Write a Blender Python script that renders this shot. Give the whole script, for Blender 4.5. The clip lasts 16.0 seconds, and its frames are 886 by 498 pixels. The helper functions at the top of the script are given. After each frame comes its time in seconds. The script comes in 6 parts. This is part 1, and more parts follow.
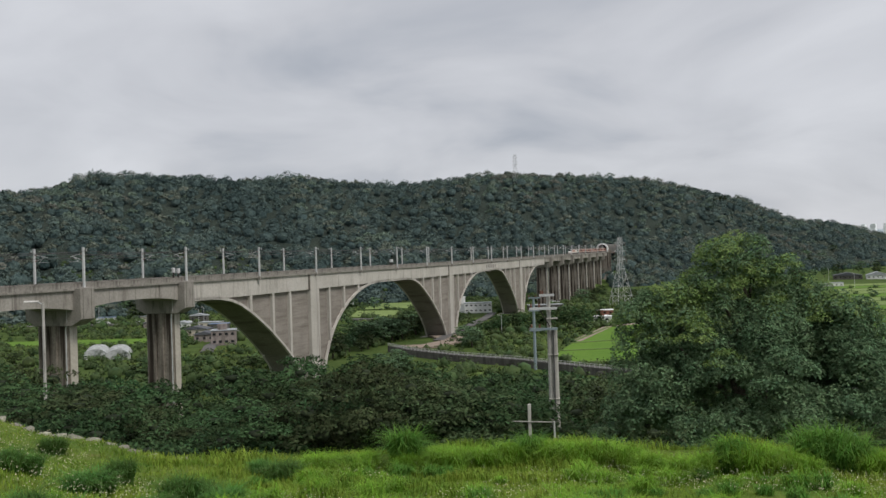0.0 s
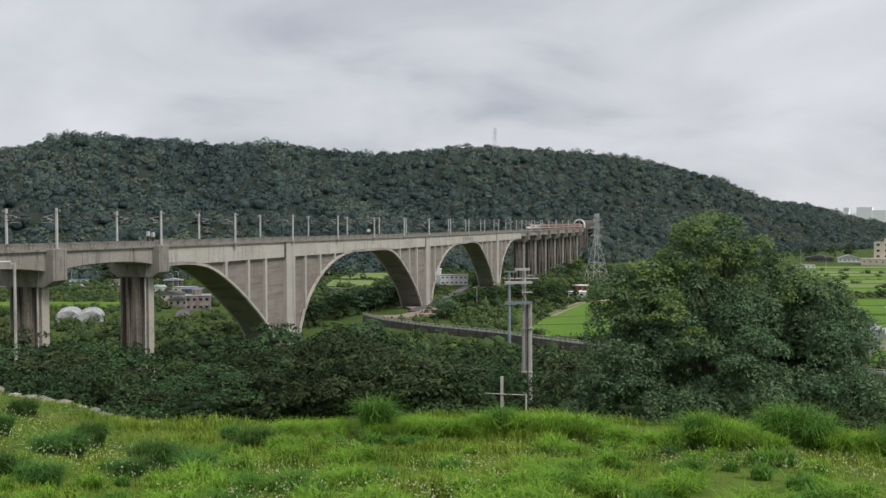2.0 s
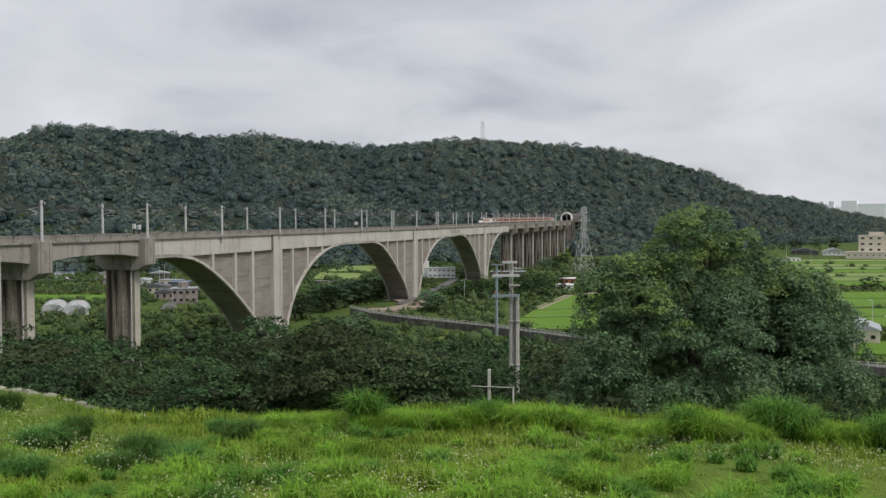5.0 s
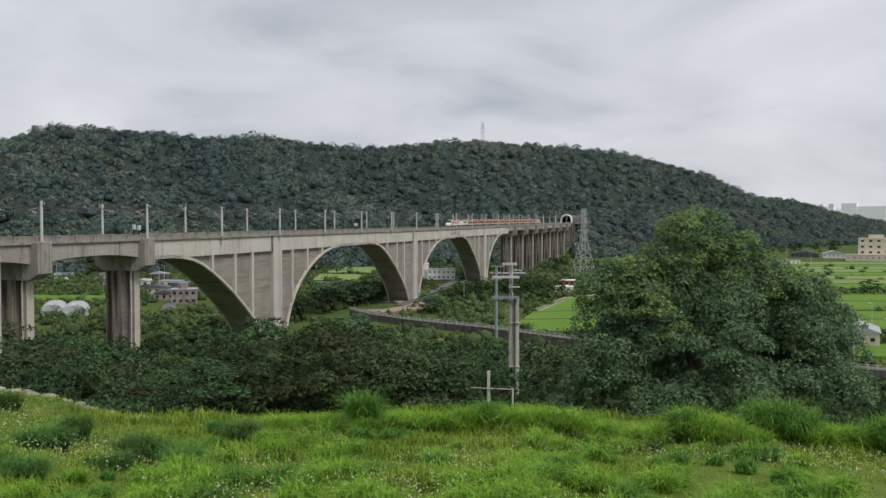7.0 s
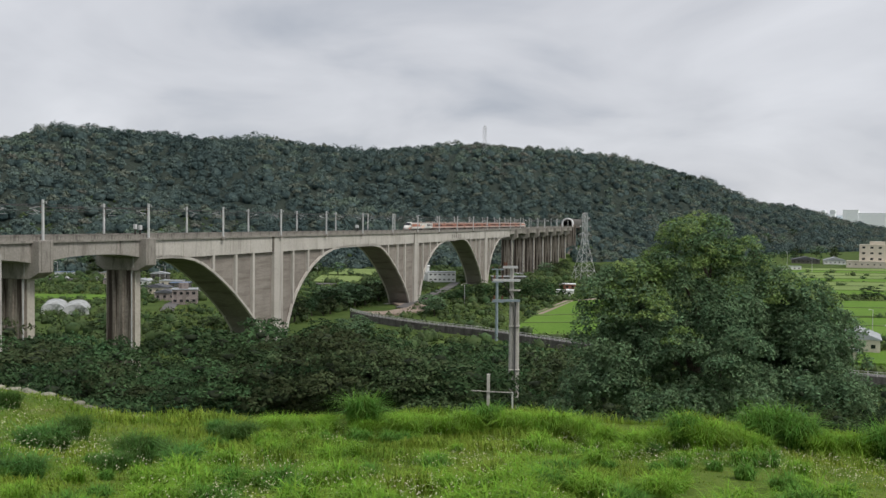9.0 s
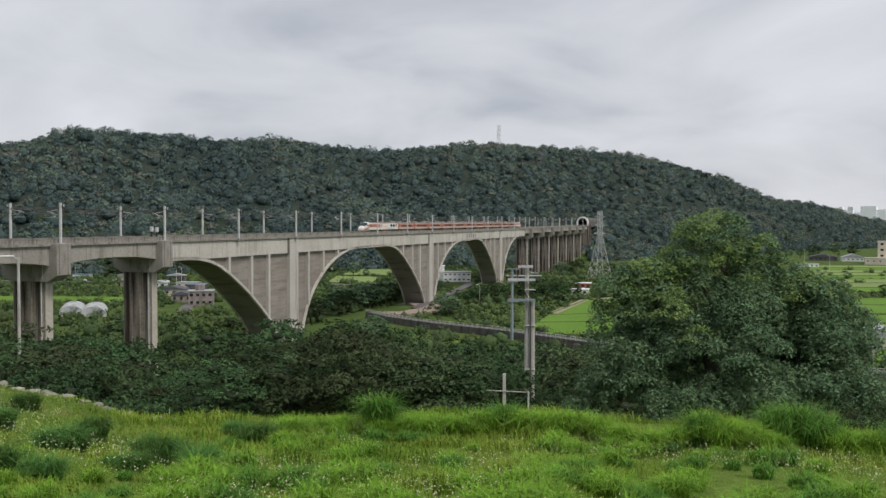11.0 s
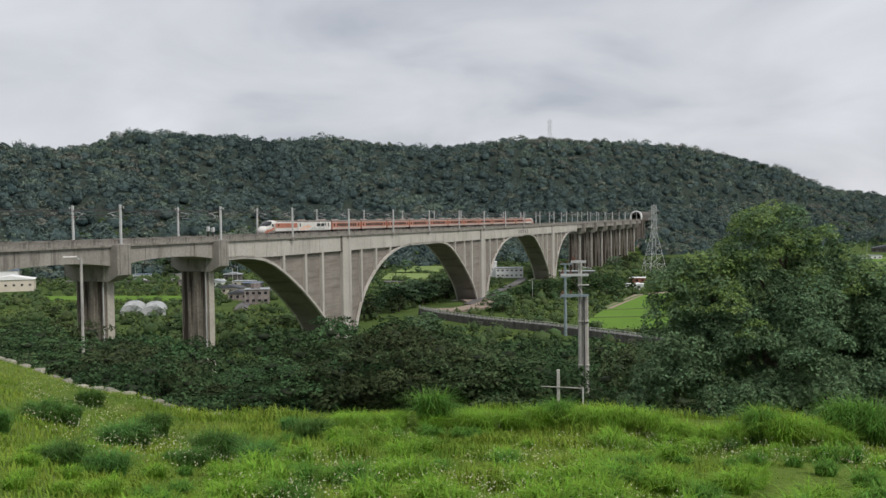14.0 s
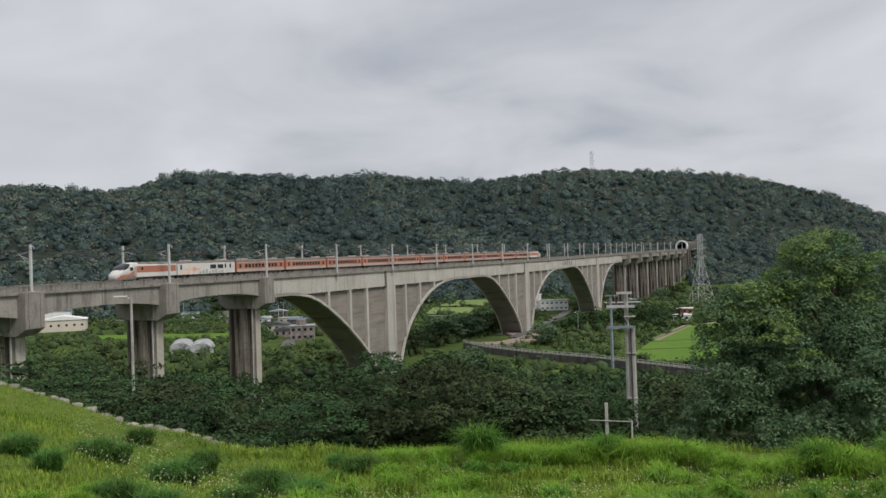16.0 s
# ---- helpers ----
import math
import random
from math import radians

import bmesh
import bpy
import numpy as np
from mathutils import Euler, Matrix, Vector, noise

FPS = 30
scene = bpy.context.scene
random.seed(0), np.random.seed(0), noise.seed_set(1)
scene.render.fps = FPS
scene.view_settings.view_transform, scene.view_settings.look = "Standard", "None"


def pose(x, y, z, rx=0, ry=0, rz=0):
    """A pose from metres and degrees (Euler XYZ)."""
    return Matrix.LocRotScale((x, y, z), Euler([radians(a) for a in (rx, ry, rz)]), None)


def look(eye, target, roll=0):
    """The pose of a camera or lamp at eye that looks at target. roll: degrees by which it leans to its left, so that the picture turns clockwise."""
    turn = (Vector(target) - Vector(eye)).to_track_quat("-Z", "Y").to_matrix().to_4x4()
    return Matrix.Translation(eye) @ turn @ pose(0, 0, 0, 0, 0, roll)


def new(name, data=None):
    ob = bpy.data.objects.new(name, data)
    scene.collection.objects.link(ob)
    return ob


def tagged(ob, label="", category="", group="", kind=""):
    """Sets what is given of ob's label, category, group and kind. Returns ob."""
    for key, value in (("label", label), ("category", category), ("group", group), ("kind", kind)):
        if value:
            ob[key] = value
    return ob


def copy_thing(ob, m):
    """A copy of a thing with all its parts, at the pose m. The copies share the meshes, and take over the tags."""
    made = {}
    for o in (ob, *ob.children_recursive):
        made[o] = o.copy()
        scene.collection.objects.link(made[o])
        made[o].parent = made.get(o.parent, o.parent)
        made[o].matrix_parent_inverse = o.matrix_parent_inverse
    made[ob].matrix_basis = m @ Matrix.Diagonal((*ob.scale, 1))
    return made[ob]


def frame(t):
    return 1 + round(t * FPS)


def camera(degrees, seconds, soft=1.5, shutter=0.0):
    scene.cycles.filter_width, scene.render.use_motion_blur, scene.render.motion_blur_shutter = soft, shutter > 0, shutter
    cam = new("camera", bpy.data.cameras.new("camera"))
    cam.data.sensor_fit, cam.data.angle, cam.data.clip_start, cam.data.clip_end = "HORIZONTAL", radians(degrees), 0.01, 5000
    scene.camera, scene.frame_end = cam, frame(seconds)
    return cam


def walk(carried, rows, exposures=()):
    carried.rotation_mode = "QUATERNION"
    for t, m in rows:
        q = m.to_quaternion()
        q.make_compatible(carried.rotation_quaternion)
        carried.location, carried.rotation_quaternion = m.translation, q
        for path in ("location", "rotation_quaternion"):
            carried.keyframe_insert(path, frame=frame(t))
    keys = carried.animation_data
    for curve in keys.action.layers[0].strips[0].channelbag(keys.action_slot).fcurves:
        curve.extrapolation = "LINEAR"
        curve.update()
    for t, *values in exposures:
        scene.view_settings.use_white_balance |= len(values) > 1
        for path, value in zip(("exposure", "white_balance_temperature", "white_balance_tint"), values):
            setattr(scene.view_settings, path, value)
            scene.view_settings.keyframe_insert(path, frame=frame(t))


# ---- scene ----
cam = camera(53.79, 16.0)

PATH = [
    (0, 1.973, 0.379, 1.781),
    (0.5, 1.948, 0.040, 2.020),
    (1, 1.425, -0.418, 1.131),
    (1.5, 0.762, -1.035, 0.325),
    (2, 0.494, -1.506, 0.150),
    (2.5, 0.259, -1.755, 0.144),
    (3, 0.190, -1.823, 0.189),
    (3.5, 0.000, -1.830, 0.200),
    (4, -0.174, -1.877, 0.225),
    (6.5, -0.461, -2.032, -0.065),
    (7, -0.330, -1.873, -0.077),
    (7.5, -0.246, -1.651, -0.211),
    (8, -0.259, -1.626, -0.376),
    (8.5, -0.303, -1.696, -0.588),
    (11, 0.710, -1.715, -0.166),
    (11.5, 1.519, -1.566, -0.029),
    (12, 1.704, -1.453, 0.187),
    (12.5, 2.641, -1.643, 0.430),
    (13, 3.845, -1.953, 0.527),
    (13.5, 4.034, -2.034, 0.548),
    (14, 4.093, -1.942, 0.644),
    (14.5, 4.345, -1.362, 0.757),
    (15, 4.981, -0.284, 1.169),
    (15.5, 5.929, 0.729, 1.457),
    (16, 6.931, 0.336, 1.716),
]
cam.location = (0, 0, 0)
walk(cam, [(t, pose(0, 0, 0, 90 + p, r, w)) for t, w, p, r in PATH],
     exposures=[(0, -0.06), (0.7, -0.04), (2.0, 0.07), (14.4, 0.07), (15.3, -0.02), (16, -0.06)])

# ---- light: overcast afternoon, soft sun behind the viewer ----
SUN_EL, SUN_AZ = 52.0, 128.0     # azimuth clockwise from +y
world = bpy.data.worlds.new("overcast_sky")
scene.world = world
world.use_nodes = True


def sky_nodes():
    nt = world.node_tree
    nd, ln = nt.nodes, nt.links
    bg = nd["Background"]
    sky = nd.new("ShaderNodeTexSky")
    sky.sky_type, sky.sun_disc = "NISHITA", False
    sky.sun_elevation, sky.sun_rotation = radians(SUN_EL), radians(SUN_AZ)
    dim = nd.new("ShaderNodeMixRGB")
    dim.blend_type, dim.inputs[0].default_value = "MULTIPLY", 1.0
    dim.inputs[2].default_value = (0.1, 0.1, 0.1, 1)
    ln.new(sky.outputs[0], dim.inputs[1])
    tc = nd.new("ShaderNodeTexCoord")
    # cloud sheet: the direction is divided by its height, so that bands flatten towards the horizon
    sep = nd.new("ShaderNodeSeparateXYZ")
    ln.new(tc.outputs["Generated"], sep.inputs[0])
    up = nd.new("ShaderNodeMath")
    up.operation, up.inputs[1].default_value = "MAXIMUM", 0.0
    ln.new(sep.outputs[2], up.inputs[0])
    lift = nd.new("ShaderNodeMath")
    lift.operation, lift.inputs[1].default_value = "ADD", 0.30
    ln.new(up.outputs[0], lift.inputs[0])
    flat = nd.new("ShaderNodeVectorMath")
    flat.operation = "DIVIDE"
    comb = nd.new("ShaderNodeCombineXYZ")
    for i in range(3):
        ln.new(lift.outputs[0], comb.inputs[i])
    ln.new(tc.outputs["Generated"], flat.inputs[0])
    ln.new(comb.outputs[0], flat.inputs[1])
    big = nd.new("ShaderNodeTexNoise")
    big.inputs["Scale"].default_value, big.inputs["Detail"].default_value = 1.7, 5.0
    big.inputs["Roughness"].default_value, big.inputs["Distortion"].default_value = 0.48, 0.45
    ln.new(flat.outputs[0], big.inputs["Vector"])
    ramp = nd.new("ShaderNodeValToRGB")
    e = ramp.color_ramp.elements
    e[0].position, e[0].color = 0.30, (0.47, 0.50, 0.56, 1)
    e[1].position, e[1].color = 0.66, (0.76, 0.775, 0.82, 1)
    mid = ramp.color_ramp.elements.new(0.47)
    mid.color = (0.645, 0.66, 0.705, 1)
    ln.new(big.outputs[0], ramp.inputs[0])
    mix = nd.new("ShaderNodeMixRGB")
    mix.inputs[0].default_value = 0.93
    ln.new(dim.outputs[0], mix.inputs[1])
    ln.new(ramp.outputs[0], mix.inputs[2])
    ln.new(mix.outputs[0], bg.inputs[0])
    bg.inputs[1].default_value = SKY


SKY = 0.93
sky_nodes()
sun = new("sun", bpy.data.lights.new("sun", "SUN"))
sun.data.energy, sun.data.angle, sun.data.color = 2.3, radians(18), (1.0, 0.95, 0.88)
sa, se = radians(SUN_AZ), radians(SUN_EL)
sun.matrix_world = look((math.sin(sa) * math.cos(se) * 300, math.cos(sa) * math.cos(se) * 300, math.sin(se) * 300), (0, 0, 0))


# ---- materials ----
def material(name, c0, c1, rough=0.85, scale=1.0, fine=12.0, bump=0.15, metal=0.0, vary=0.0, island=0.0, spec=0.3, streak=None, trans=0.0, relief=0.05):
    """Two noises mix two colours; fine relief; optional spread per object or per island; optional dark run-down streaks."""
    m = bpy.data.materials.new(name)
    m.use_nodes = True
    nt = m.node_tree
    nd, ln = nt.nodes, nt.links
    b = nd["Principled BSDF"]
    b.inputs["Roughness"].default_value, b.inputs["Metallic"].default_value = rough, metal
    b.inputs["Specular IOR Level"].default_value = spec
    tc = nd.new("ShaderNodeTexCoord")
    n1, n2 = nd.new("ShaderNodeTexNoise"), nd.new("ShaderNodeTexNoise")
    for n, s, d in ((n1, scale, 4.0), (n2, fine, 3.0)):
        n.inputs["Scale"].default_value, n.inputs["Detail"].default_value = s, d
        ln.new(tc.outputs["Object"], n.inputs["Vector"])
    add = nd.new("ShaderNodeMath")
    add.operation = "ADD"
    half = nd.new("ShaderNodeMath")
    half.operation, half.inputs[1].default_value = "MULTIPLY", 0.5
    ln.new(n1.outputs[0], add.inputs[0])
    ln.new(n2.outputs[0], add.inputs[1])
    ln.new(add.outputs[0], half.inputs[0])
    ramp = nd.new("ShaderNodeValToRGB")
    ramp.color_ramp.elements[0].position, ramp.color_ramp.elements[0].color = 0.36, (*c0, 1)
    ramp.color_ramp.elements[1].position, ramp.color_ramp.elements[1].color = 0.64, (*c1, 1)
    ln.new(half.outputs[0], ramp.inputs[0])
    colour = ramp.outputs[0]
    if streak:
        mp = nd.new("ShaderNodeMapping")
        mp.inputs["Scale"].default_value = streak[1]
        ln.new(tc.outputs["Object"], mp.inputs[0])
        n3 = nd.new("ShaderNodeTexNoise")
        n3.inputs["Scale"].default_value, n3.inputs["Detail"].default_value = 1.0, 5.0
        n3.inputs["Roughness"].default_value = 0.65
        ln.new(mp.outputs[0], n3.inputs["Vector"])
        r3 = nd.new("ShaderNodeMapRange")
        r3.inputs[1].default_value, r3.inputs[2].default_value = streak[2], streak[3]
        ln.new(n3.outputs[0], r3.inputs[0])
        mx = nd.new("ShaderNodeMixRGB")
        ln.new(r3.outputs[0], mx.inputs[0])
        ln.new(colour, mx.inputs[1])
        mx.inputs[2].default_value = (*streak[0], 1)
        colour = mx.outputs[0]
    for amount, node, out in ((vary, "ShaderNodeObjectInfo", "Random"), (island, "ShaderNodeNewGeometry", "Random Per Island")):
        if amount:
            src = nd.new(node)
            mr = nd.new("ShaderNodeMapRange")
            mr.inputs[3].default_value, mr.inputs[4].default_value = 1 - amount, 1 + amount
            ln.new(src.outputs[out], mr.inputs[0])
            hs = nd.new("ShaderNodeHueSaturation")
            ln.new(mr.outputs[0], hs.inputs["Value"])
            hm = nd.new("ShaderNodeMapRange")
            hm.inputs[3].default_value, hm.inputs[4].default_value = 0.5 - amount * 0.05, 0.5 + amount * 0.05
            ln.new(src.outputs[out], hm.inputs[0])
            ln.new(hm.outputs[0], hs.inputs["Hue"])
            ln.new(colour, hs.inputs["Color"])
            colour = hs.outputs[0]
    ln.new(colour, b.inputs["Base Color"])
    if bump:
        bp = nd.new("ShaderNodeBump")
        bp.inputs["Strength"].default_value, bp.inputs["Distance"].default_value = bump, relief
        ln.new(n2.outputs[0], bp.inputs["Height"])
        ln.new(bp.outputs[0], b.inputs["Normal"])
    if trans:
        tr = nd.new("ShaderNodeBsdfTranslucent")
        ln.new(colour, tr.inputs[0])
        ms = nd.new("ShaderNodeMixShader")
        ms.inputs[0].default_value = trans
        ln.new(b.outputs[0], ms.inputs[1])
        ln.new(tr.outputs[0], ms.inputs[2])
        ln.new(ms.outputs[0], nd["Material Output"].inputs[0])
    return m


M_CONC = material("pale_concrete", (0.40, 0.375, 0.34), (0.54, 0.515, 0.475), 0.9, 0.12, 2.5, 0.2, streak=((0.17, 0.15, 0.13), (0.5, 0.5, 0.04), 0.54, 0.8))
M_CONC_OLD = material("weathered_girder_concrete", (0.26, 0.243, 0.218), (0.38, 0.357, 0.325), 0.9, 0.12, 2.5, 0.2, streak=((0.10, 0.085, 0.075), (0.5, 0.5, 0.06), 0.5, 0.76))
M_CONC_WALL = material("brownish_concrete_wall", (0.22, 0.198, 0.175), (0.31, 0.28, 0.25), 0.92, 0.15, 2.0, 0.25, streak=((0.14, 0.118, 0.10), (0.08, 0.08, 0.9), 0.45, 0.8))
M_CONC_PIER = material("stained_pier_concrete", (0.18, 0.157, 0.132), (0.32, 0.285, 0.245), 0.92, 0.2, 2.0, 0.3, streak=((0.04, 0.03, 0.024), (0.8, 0.8, 0.026), 0.45, 0.57))
M_PIER_END = material("pale_pier_concrete", (0.36, 0.335, 0.285), (0.50, 0.465, 0.41), 0.92, 0.2, 2.0, 0.3, streak=((0.13, 0.10, 0.08), (0.5, 0.5, 0.05), 0.55, 0.7))
# stained, and darker still: the arch underside's shade is in this colour
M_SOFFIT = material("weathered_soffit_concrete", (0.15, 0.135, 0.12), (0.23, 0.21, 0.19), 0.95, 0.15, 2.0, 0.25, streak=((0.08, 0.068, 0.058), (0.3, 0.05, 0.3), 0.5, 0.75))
M_CONC_PARA = material("grey_parapet_concrete", (0.21, 0.195, 0.175), (0.33, 0.31, 0.28), 0.92, 0.3, 3.0, 0.25, streak=((0.09, 0.08, 0.07), (0.8, 0.8, 0.15), 0.5, 0.75))
M_BALLAST = material("ballast", (0.12, 0.10, 0.09), (0.26, 0.22, 0.19), 0.95, 1.5, 14, 0.6)
M_RAIL = material("rusty_rail", (0.12, 0.07, 0.05), (0.25, 0.2, 0.17), 0.5, 2, 20, 0.05, metal=0.7)
M_GALV = material("galvanised_steel", (0.44, 0.45, 0.45), (0.60, 0.61, 0.61), 0.6, 0.8, 9, 0.05, metal=0.0)
M_POLE = material("weathered_concrete_pole", (0.36, 0.35, 0.32), (0.52, 0.505, 0.47), 0.9, 0.8, 9, 0.2, streak=((0.16, 0.15, 0.13), (3, 3, 0.25), 0.5, 0.75))
M_STEEL_BLUE = material("blue_grey_steel", (0.22, 0.28, 0.31), (0.32, 0.38, 0.41), 0.6, 1.5, 12, 0.05, metal=0.3)
M_WIRE = material("dark_wire", (0.05, 0.05, 0.05), (0.08, 0.08, 0.08), 0.6, 1, 5, 0.0)
M_INSUL = material("brown_porcelain", (0.12, 0.05, 0.03), (0.2, 0.09, 0.06), 0.3, 1, 5, 0.0)
M_ORANGE = material("orange_coach_paint", (0.40, 0.150, 0.098), (0.49, 0.20, 0.135), 0.5, 0.3, 6, 0.02, spec=0.4)
M_CREAM = material("cream_coach_paint", (0.42, 0.33, 0.285), (0.52, 0.42, 0.37), 0.5, 0.3, 6, 0.02, spec=0.4)
M_WHITE = material("white_paint", (0.60, 0.58, 0.55), (0.72, 0.70, 0.67), 0.5, 0.3, 6, 0.02)
M_ROOFGREY = material("grey_coach_roof", (0.13, 0.115, 0.105), (0.22, 0.20, 0.185), 0.75, 0.6, 8, 0.1)
M_DARK = material("black_underframe", (0.025, 0.023, 0.022), (0.06, 0.05, 0.045), 0.8, 1, 10, 0.1)
M_GLASS = material("dark_window_glass", (0.012, 0.014, 0.017), (0.03, 0.034, 0.038), 0.12, 0.5, 4, 0.0, spec=0.6)
M_PALEORANGE = material("faded_orange_mural", (0.78, 0.45, 0.30), (0.84, 0.60, 0.48), 0.5, 0.5, 5, 0.02)
M_GREENGREY = material("grey_green_mural", (0.30, 0.36, 0.33), (0.45, 0.50, 0.46), 0.5, 0.5, 5, 0.02)
M_LAMP = material("lamp_glass", (0.8, 0.8, 0.75), (0.9, 0.9, 0.85), 0.2, 1, 5, 0.0)

M_GROUND = material("meadow_soil", (0.045, 0.078, 0.020), (0.095, 0.135, 0.040), 0.95, 0.12, 1.5, 0.6, streak=((0.10, 0.095, 0.05), (0.2, 0.2, 0.2), 0.62, 0.9), spec=0.05)
M_TURF = material("meadow_turf", (0.070, 0.122, 0.022), (0.145, 0.190, 0.042), 0.95, 0.35, 6.0, 0.8, streak=((0.15, 0.125, 0.06), (0.5, 0.5, 0.5), 0.62, 0.85), spec=0.05)
M_GRASS = material("lush_grass", (0.10, 0.195, 0.022), (0.28, 0.36, 0.052), 0.65, 0.3, 1.6, 0.0, island=0.3, trans=0.28, spec=0.12)
M_TUFT = material("tall_silver_grass", (0.09, 0.22, 0.036), (0.18, 0.34, 0.06), 0.7, 0.6, 4.0, 0.0, island=0.35, trans=0.25, spec=0.08)
M_TUFT2 = material("bright_cane_grass", (0.15, 0.31, 0.026), (0.28, 0.45, 0.055), 0.6, 0.6, 4.0, 0.0, island=0.3, trans=0.25, spec=0.15)
M_FLOWER = material("white_petals", (0.50, 0.49, 0.32), (0.66, 0.64, 0.45), 0.9, 2, 9, 0.0, spec=0.0)
M_STONE = material("pale_kerb_stone", (0.17, 0.165, 0.13), (0.38, 0.36, 0.30), 0.95, 3.0, 14, 0.6, vary=0.25)
M_BARK = material("bark", (0.05, 0.040, 0.032), (0.14, 0.115, 0.09), 0.95, 1.5, 9, 0.6)
M_LEAF = material("broad_leaf", (0.076, 0.142, 0.076), (0.176, 0.260, 0.132), 0.65, 0.35, 2.5, 0.0, island=0.4, trans=0.3, spec=0.12)
M_LEAF_B = material("shrub_leaf", (0.028, 0.062, 0.027), (0.082, 0.132, 0.055), 0.75, 0.3, 2.0, 0.0, vary=0.4, island=0.38, trans=0.2, spec=0.06)
M_LEAF_C = material("olive_leaf", (0.042, 0.070, 0.032), (0.100, 0.128, 0.058), 0.75, 0.3, 2.0, 0.0, vary=0.38, island=0.38, trans=0.2, spec=0.06)
M_LEAF_D = material("young_leaf", (0.13, 0.22, 0.06), (0.24, 0.33, 0.10), 0.55, 0.5, 3.0, 0.0, island=0.3, trans=0.3, spec=0.3)
# near-black green for crown cores: the shade inside the foliage as colour
M_CROWN_SHADE = material("twig_mass", (0.016, 0.026, 0.013), (0.034, 0.046, 0.023), 0.95, 0.8, 4, 0.5)
# greyed, bluish greens: the haze over the ridge is put into these leaf colours
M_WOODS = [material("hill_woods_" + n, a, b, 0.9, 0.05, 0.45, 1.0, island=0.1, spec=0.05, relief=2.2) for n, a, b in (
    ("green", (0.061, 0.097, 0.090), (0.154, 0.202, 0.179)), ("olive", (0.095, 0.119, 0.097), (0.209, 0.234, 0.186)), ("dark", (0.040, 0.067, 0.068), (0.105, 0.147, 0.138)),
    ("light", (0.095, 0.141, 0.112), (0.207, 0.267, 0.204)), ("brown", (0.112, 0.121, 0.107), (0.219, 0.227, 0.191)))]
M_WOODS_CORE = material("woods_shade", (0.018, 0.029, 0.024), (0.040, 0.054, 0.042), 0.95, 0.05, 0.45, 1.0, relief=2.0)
M_RICE = material("rice_field", (0.085, 0.175, 0.022), (0.135, 0.235, 0.035), 0.85, 0.05, 1.2, 0.5, spec=0.1)
M_RICE_B = material("pale_rice_field", (0.15, 0.215, 0.07), (0.21, 0.275, 0.095), 0.85, 0.04, 1.2, 0.5, spec=0.1)
M_BUND = material("bund_grass", (0.085, 0.135, 0.035), (0.14, 0.19, 0.06), 0.9, 0.3, 3, 0.5)
M_ASPHALT = material("asphalt", (0.09, 0.085, 0.085), (0.16, 0.155, 0.15), 0.9, 0.2, 5, 0.2)
M_DIRT = material("brown_track", (0.24, 0.19, 0.155), (0.36, 0.29, 0.24), 0.95, 0.2, 3, 0.4)
M_WALLC = material("river_wall_concrete", (0.08, 0.077, 0.072), (0.16, 0.152, 0.14), 0.92, 0.3, 3, 0.3, streak=((0.04, 0.037, 0.032), (0.8, 0.8, 0.08), 0.45, 0.75))
M_RAILING = material("pale_railing", (0.42, 0.42, 0.40), (0.56, 0.56, 0.54), 0.7, 0.6, 5, 0.1)
M_WHITEWALL = material("white_wall", (0.74, 0.74, 0.74), (0.84, 0.84, 0.83), 0.85, 0.2, 3, 0.1, streak=((0.50, 0.50, 0.48), (0.7, 0.7, 0.1), 0.58, 0.9))
M_PINKWALL = material("weathered_pink_wall", (0.22, 0.19, 0.18), (0.33, 0.285, 0.27), 0.9, 0.3, 3, 0.1, streak=((0.12, 0.10, 0.09), (0.8, 0.8, 0.15), 0.48, 0.7))
M_BEIGE = material("beige_wall", (0.55, 0.49, 0.41), (0.68, 0.62, 0.53), 0.9, 0.2, 3, 0.1)
M_GREYROOF = material("grey_sheet_roof", (0.28, 0.30, 0.32), (0.40, 0.42, 0.44), 0.6, 0.4, 5, 0.1)
M_DARKROOF = material("dark_slate_roof", (0.07, 0.075, 0.085), (0.12, 0.125, 0.14), 0.7, 0.4, 5, 0.1)
M_BLUEROOF = material("blue_sheet_roof", (0.12, 0.17, 0.26), (0.18, 0.24, 0.34), 0.6, 0.4, 5, 0.1)
M_POLY = material("white_greenhouse_film", (0.36, 0.38, 0.39), (0.54, 0.55, 0.55), 0.5, 0.5, 4, 0.1, streak=((0.13, 0.15, 0.13), (0.35, 0.35, 0.35), 0.48, 0.62))
M_REDSIGN = material("brown_red_cladding", (0.26, 0.10, 0.07), (0.36, 0.16, 0.12), 0.8, 0.4, 5, 0.05)
M_CARPAINT = material("car_paint", (0.62, 0.63, 0.64), (0.68, 0.69, 0.70), 0.3, 0.5, 4, 0.0, vary=0.25, spec=0.5)
# far hills and blocks: distance haze is put into these pale blues
M_FARHILL = material("hazy_far_hill", (0.34, 0.40, 0.44), (0.42, 0.48, 0.51), 0.95, 0.002, 0.02, 0.0, spec=0.0)
M_FARBLUE = material("distant_building", (0.86, 0.89, 0.92), (0.92, 0.94, 0.96), 0.9, 0.01, 0.1, 0.0)


# ---- mesh helpers ----
def mesh_object(name, bm, mat, smooth=False):
    me = bpy.data.meshes.new(name)
    bm.to_mesh(me)
    bm.free()
    for m in (mat if isinstance(mat, (list, tuple)) else (mat,)):
        me.materials.append(m)
    if smooth:
        for p in me.polygons:
            p.use_smooth = True
    return new(name, me)


def part(name, bm, mat, parent, label="", smooth=False, m=None):
    ob = mesh_object(name, bm, mat, smooth)
    ob.parent = parent
    if m is not None:
        ob.matrix_basis = m
    return tagged(ob, label)


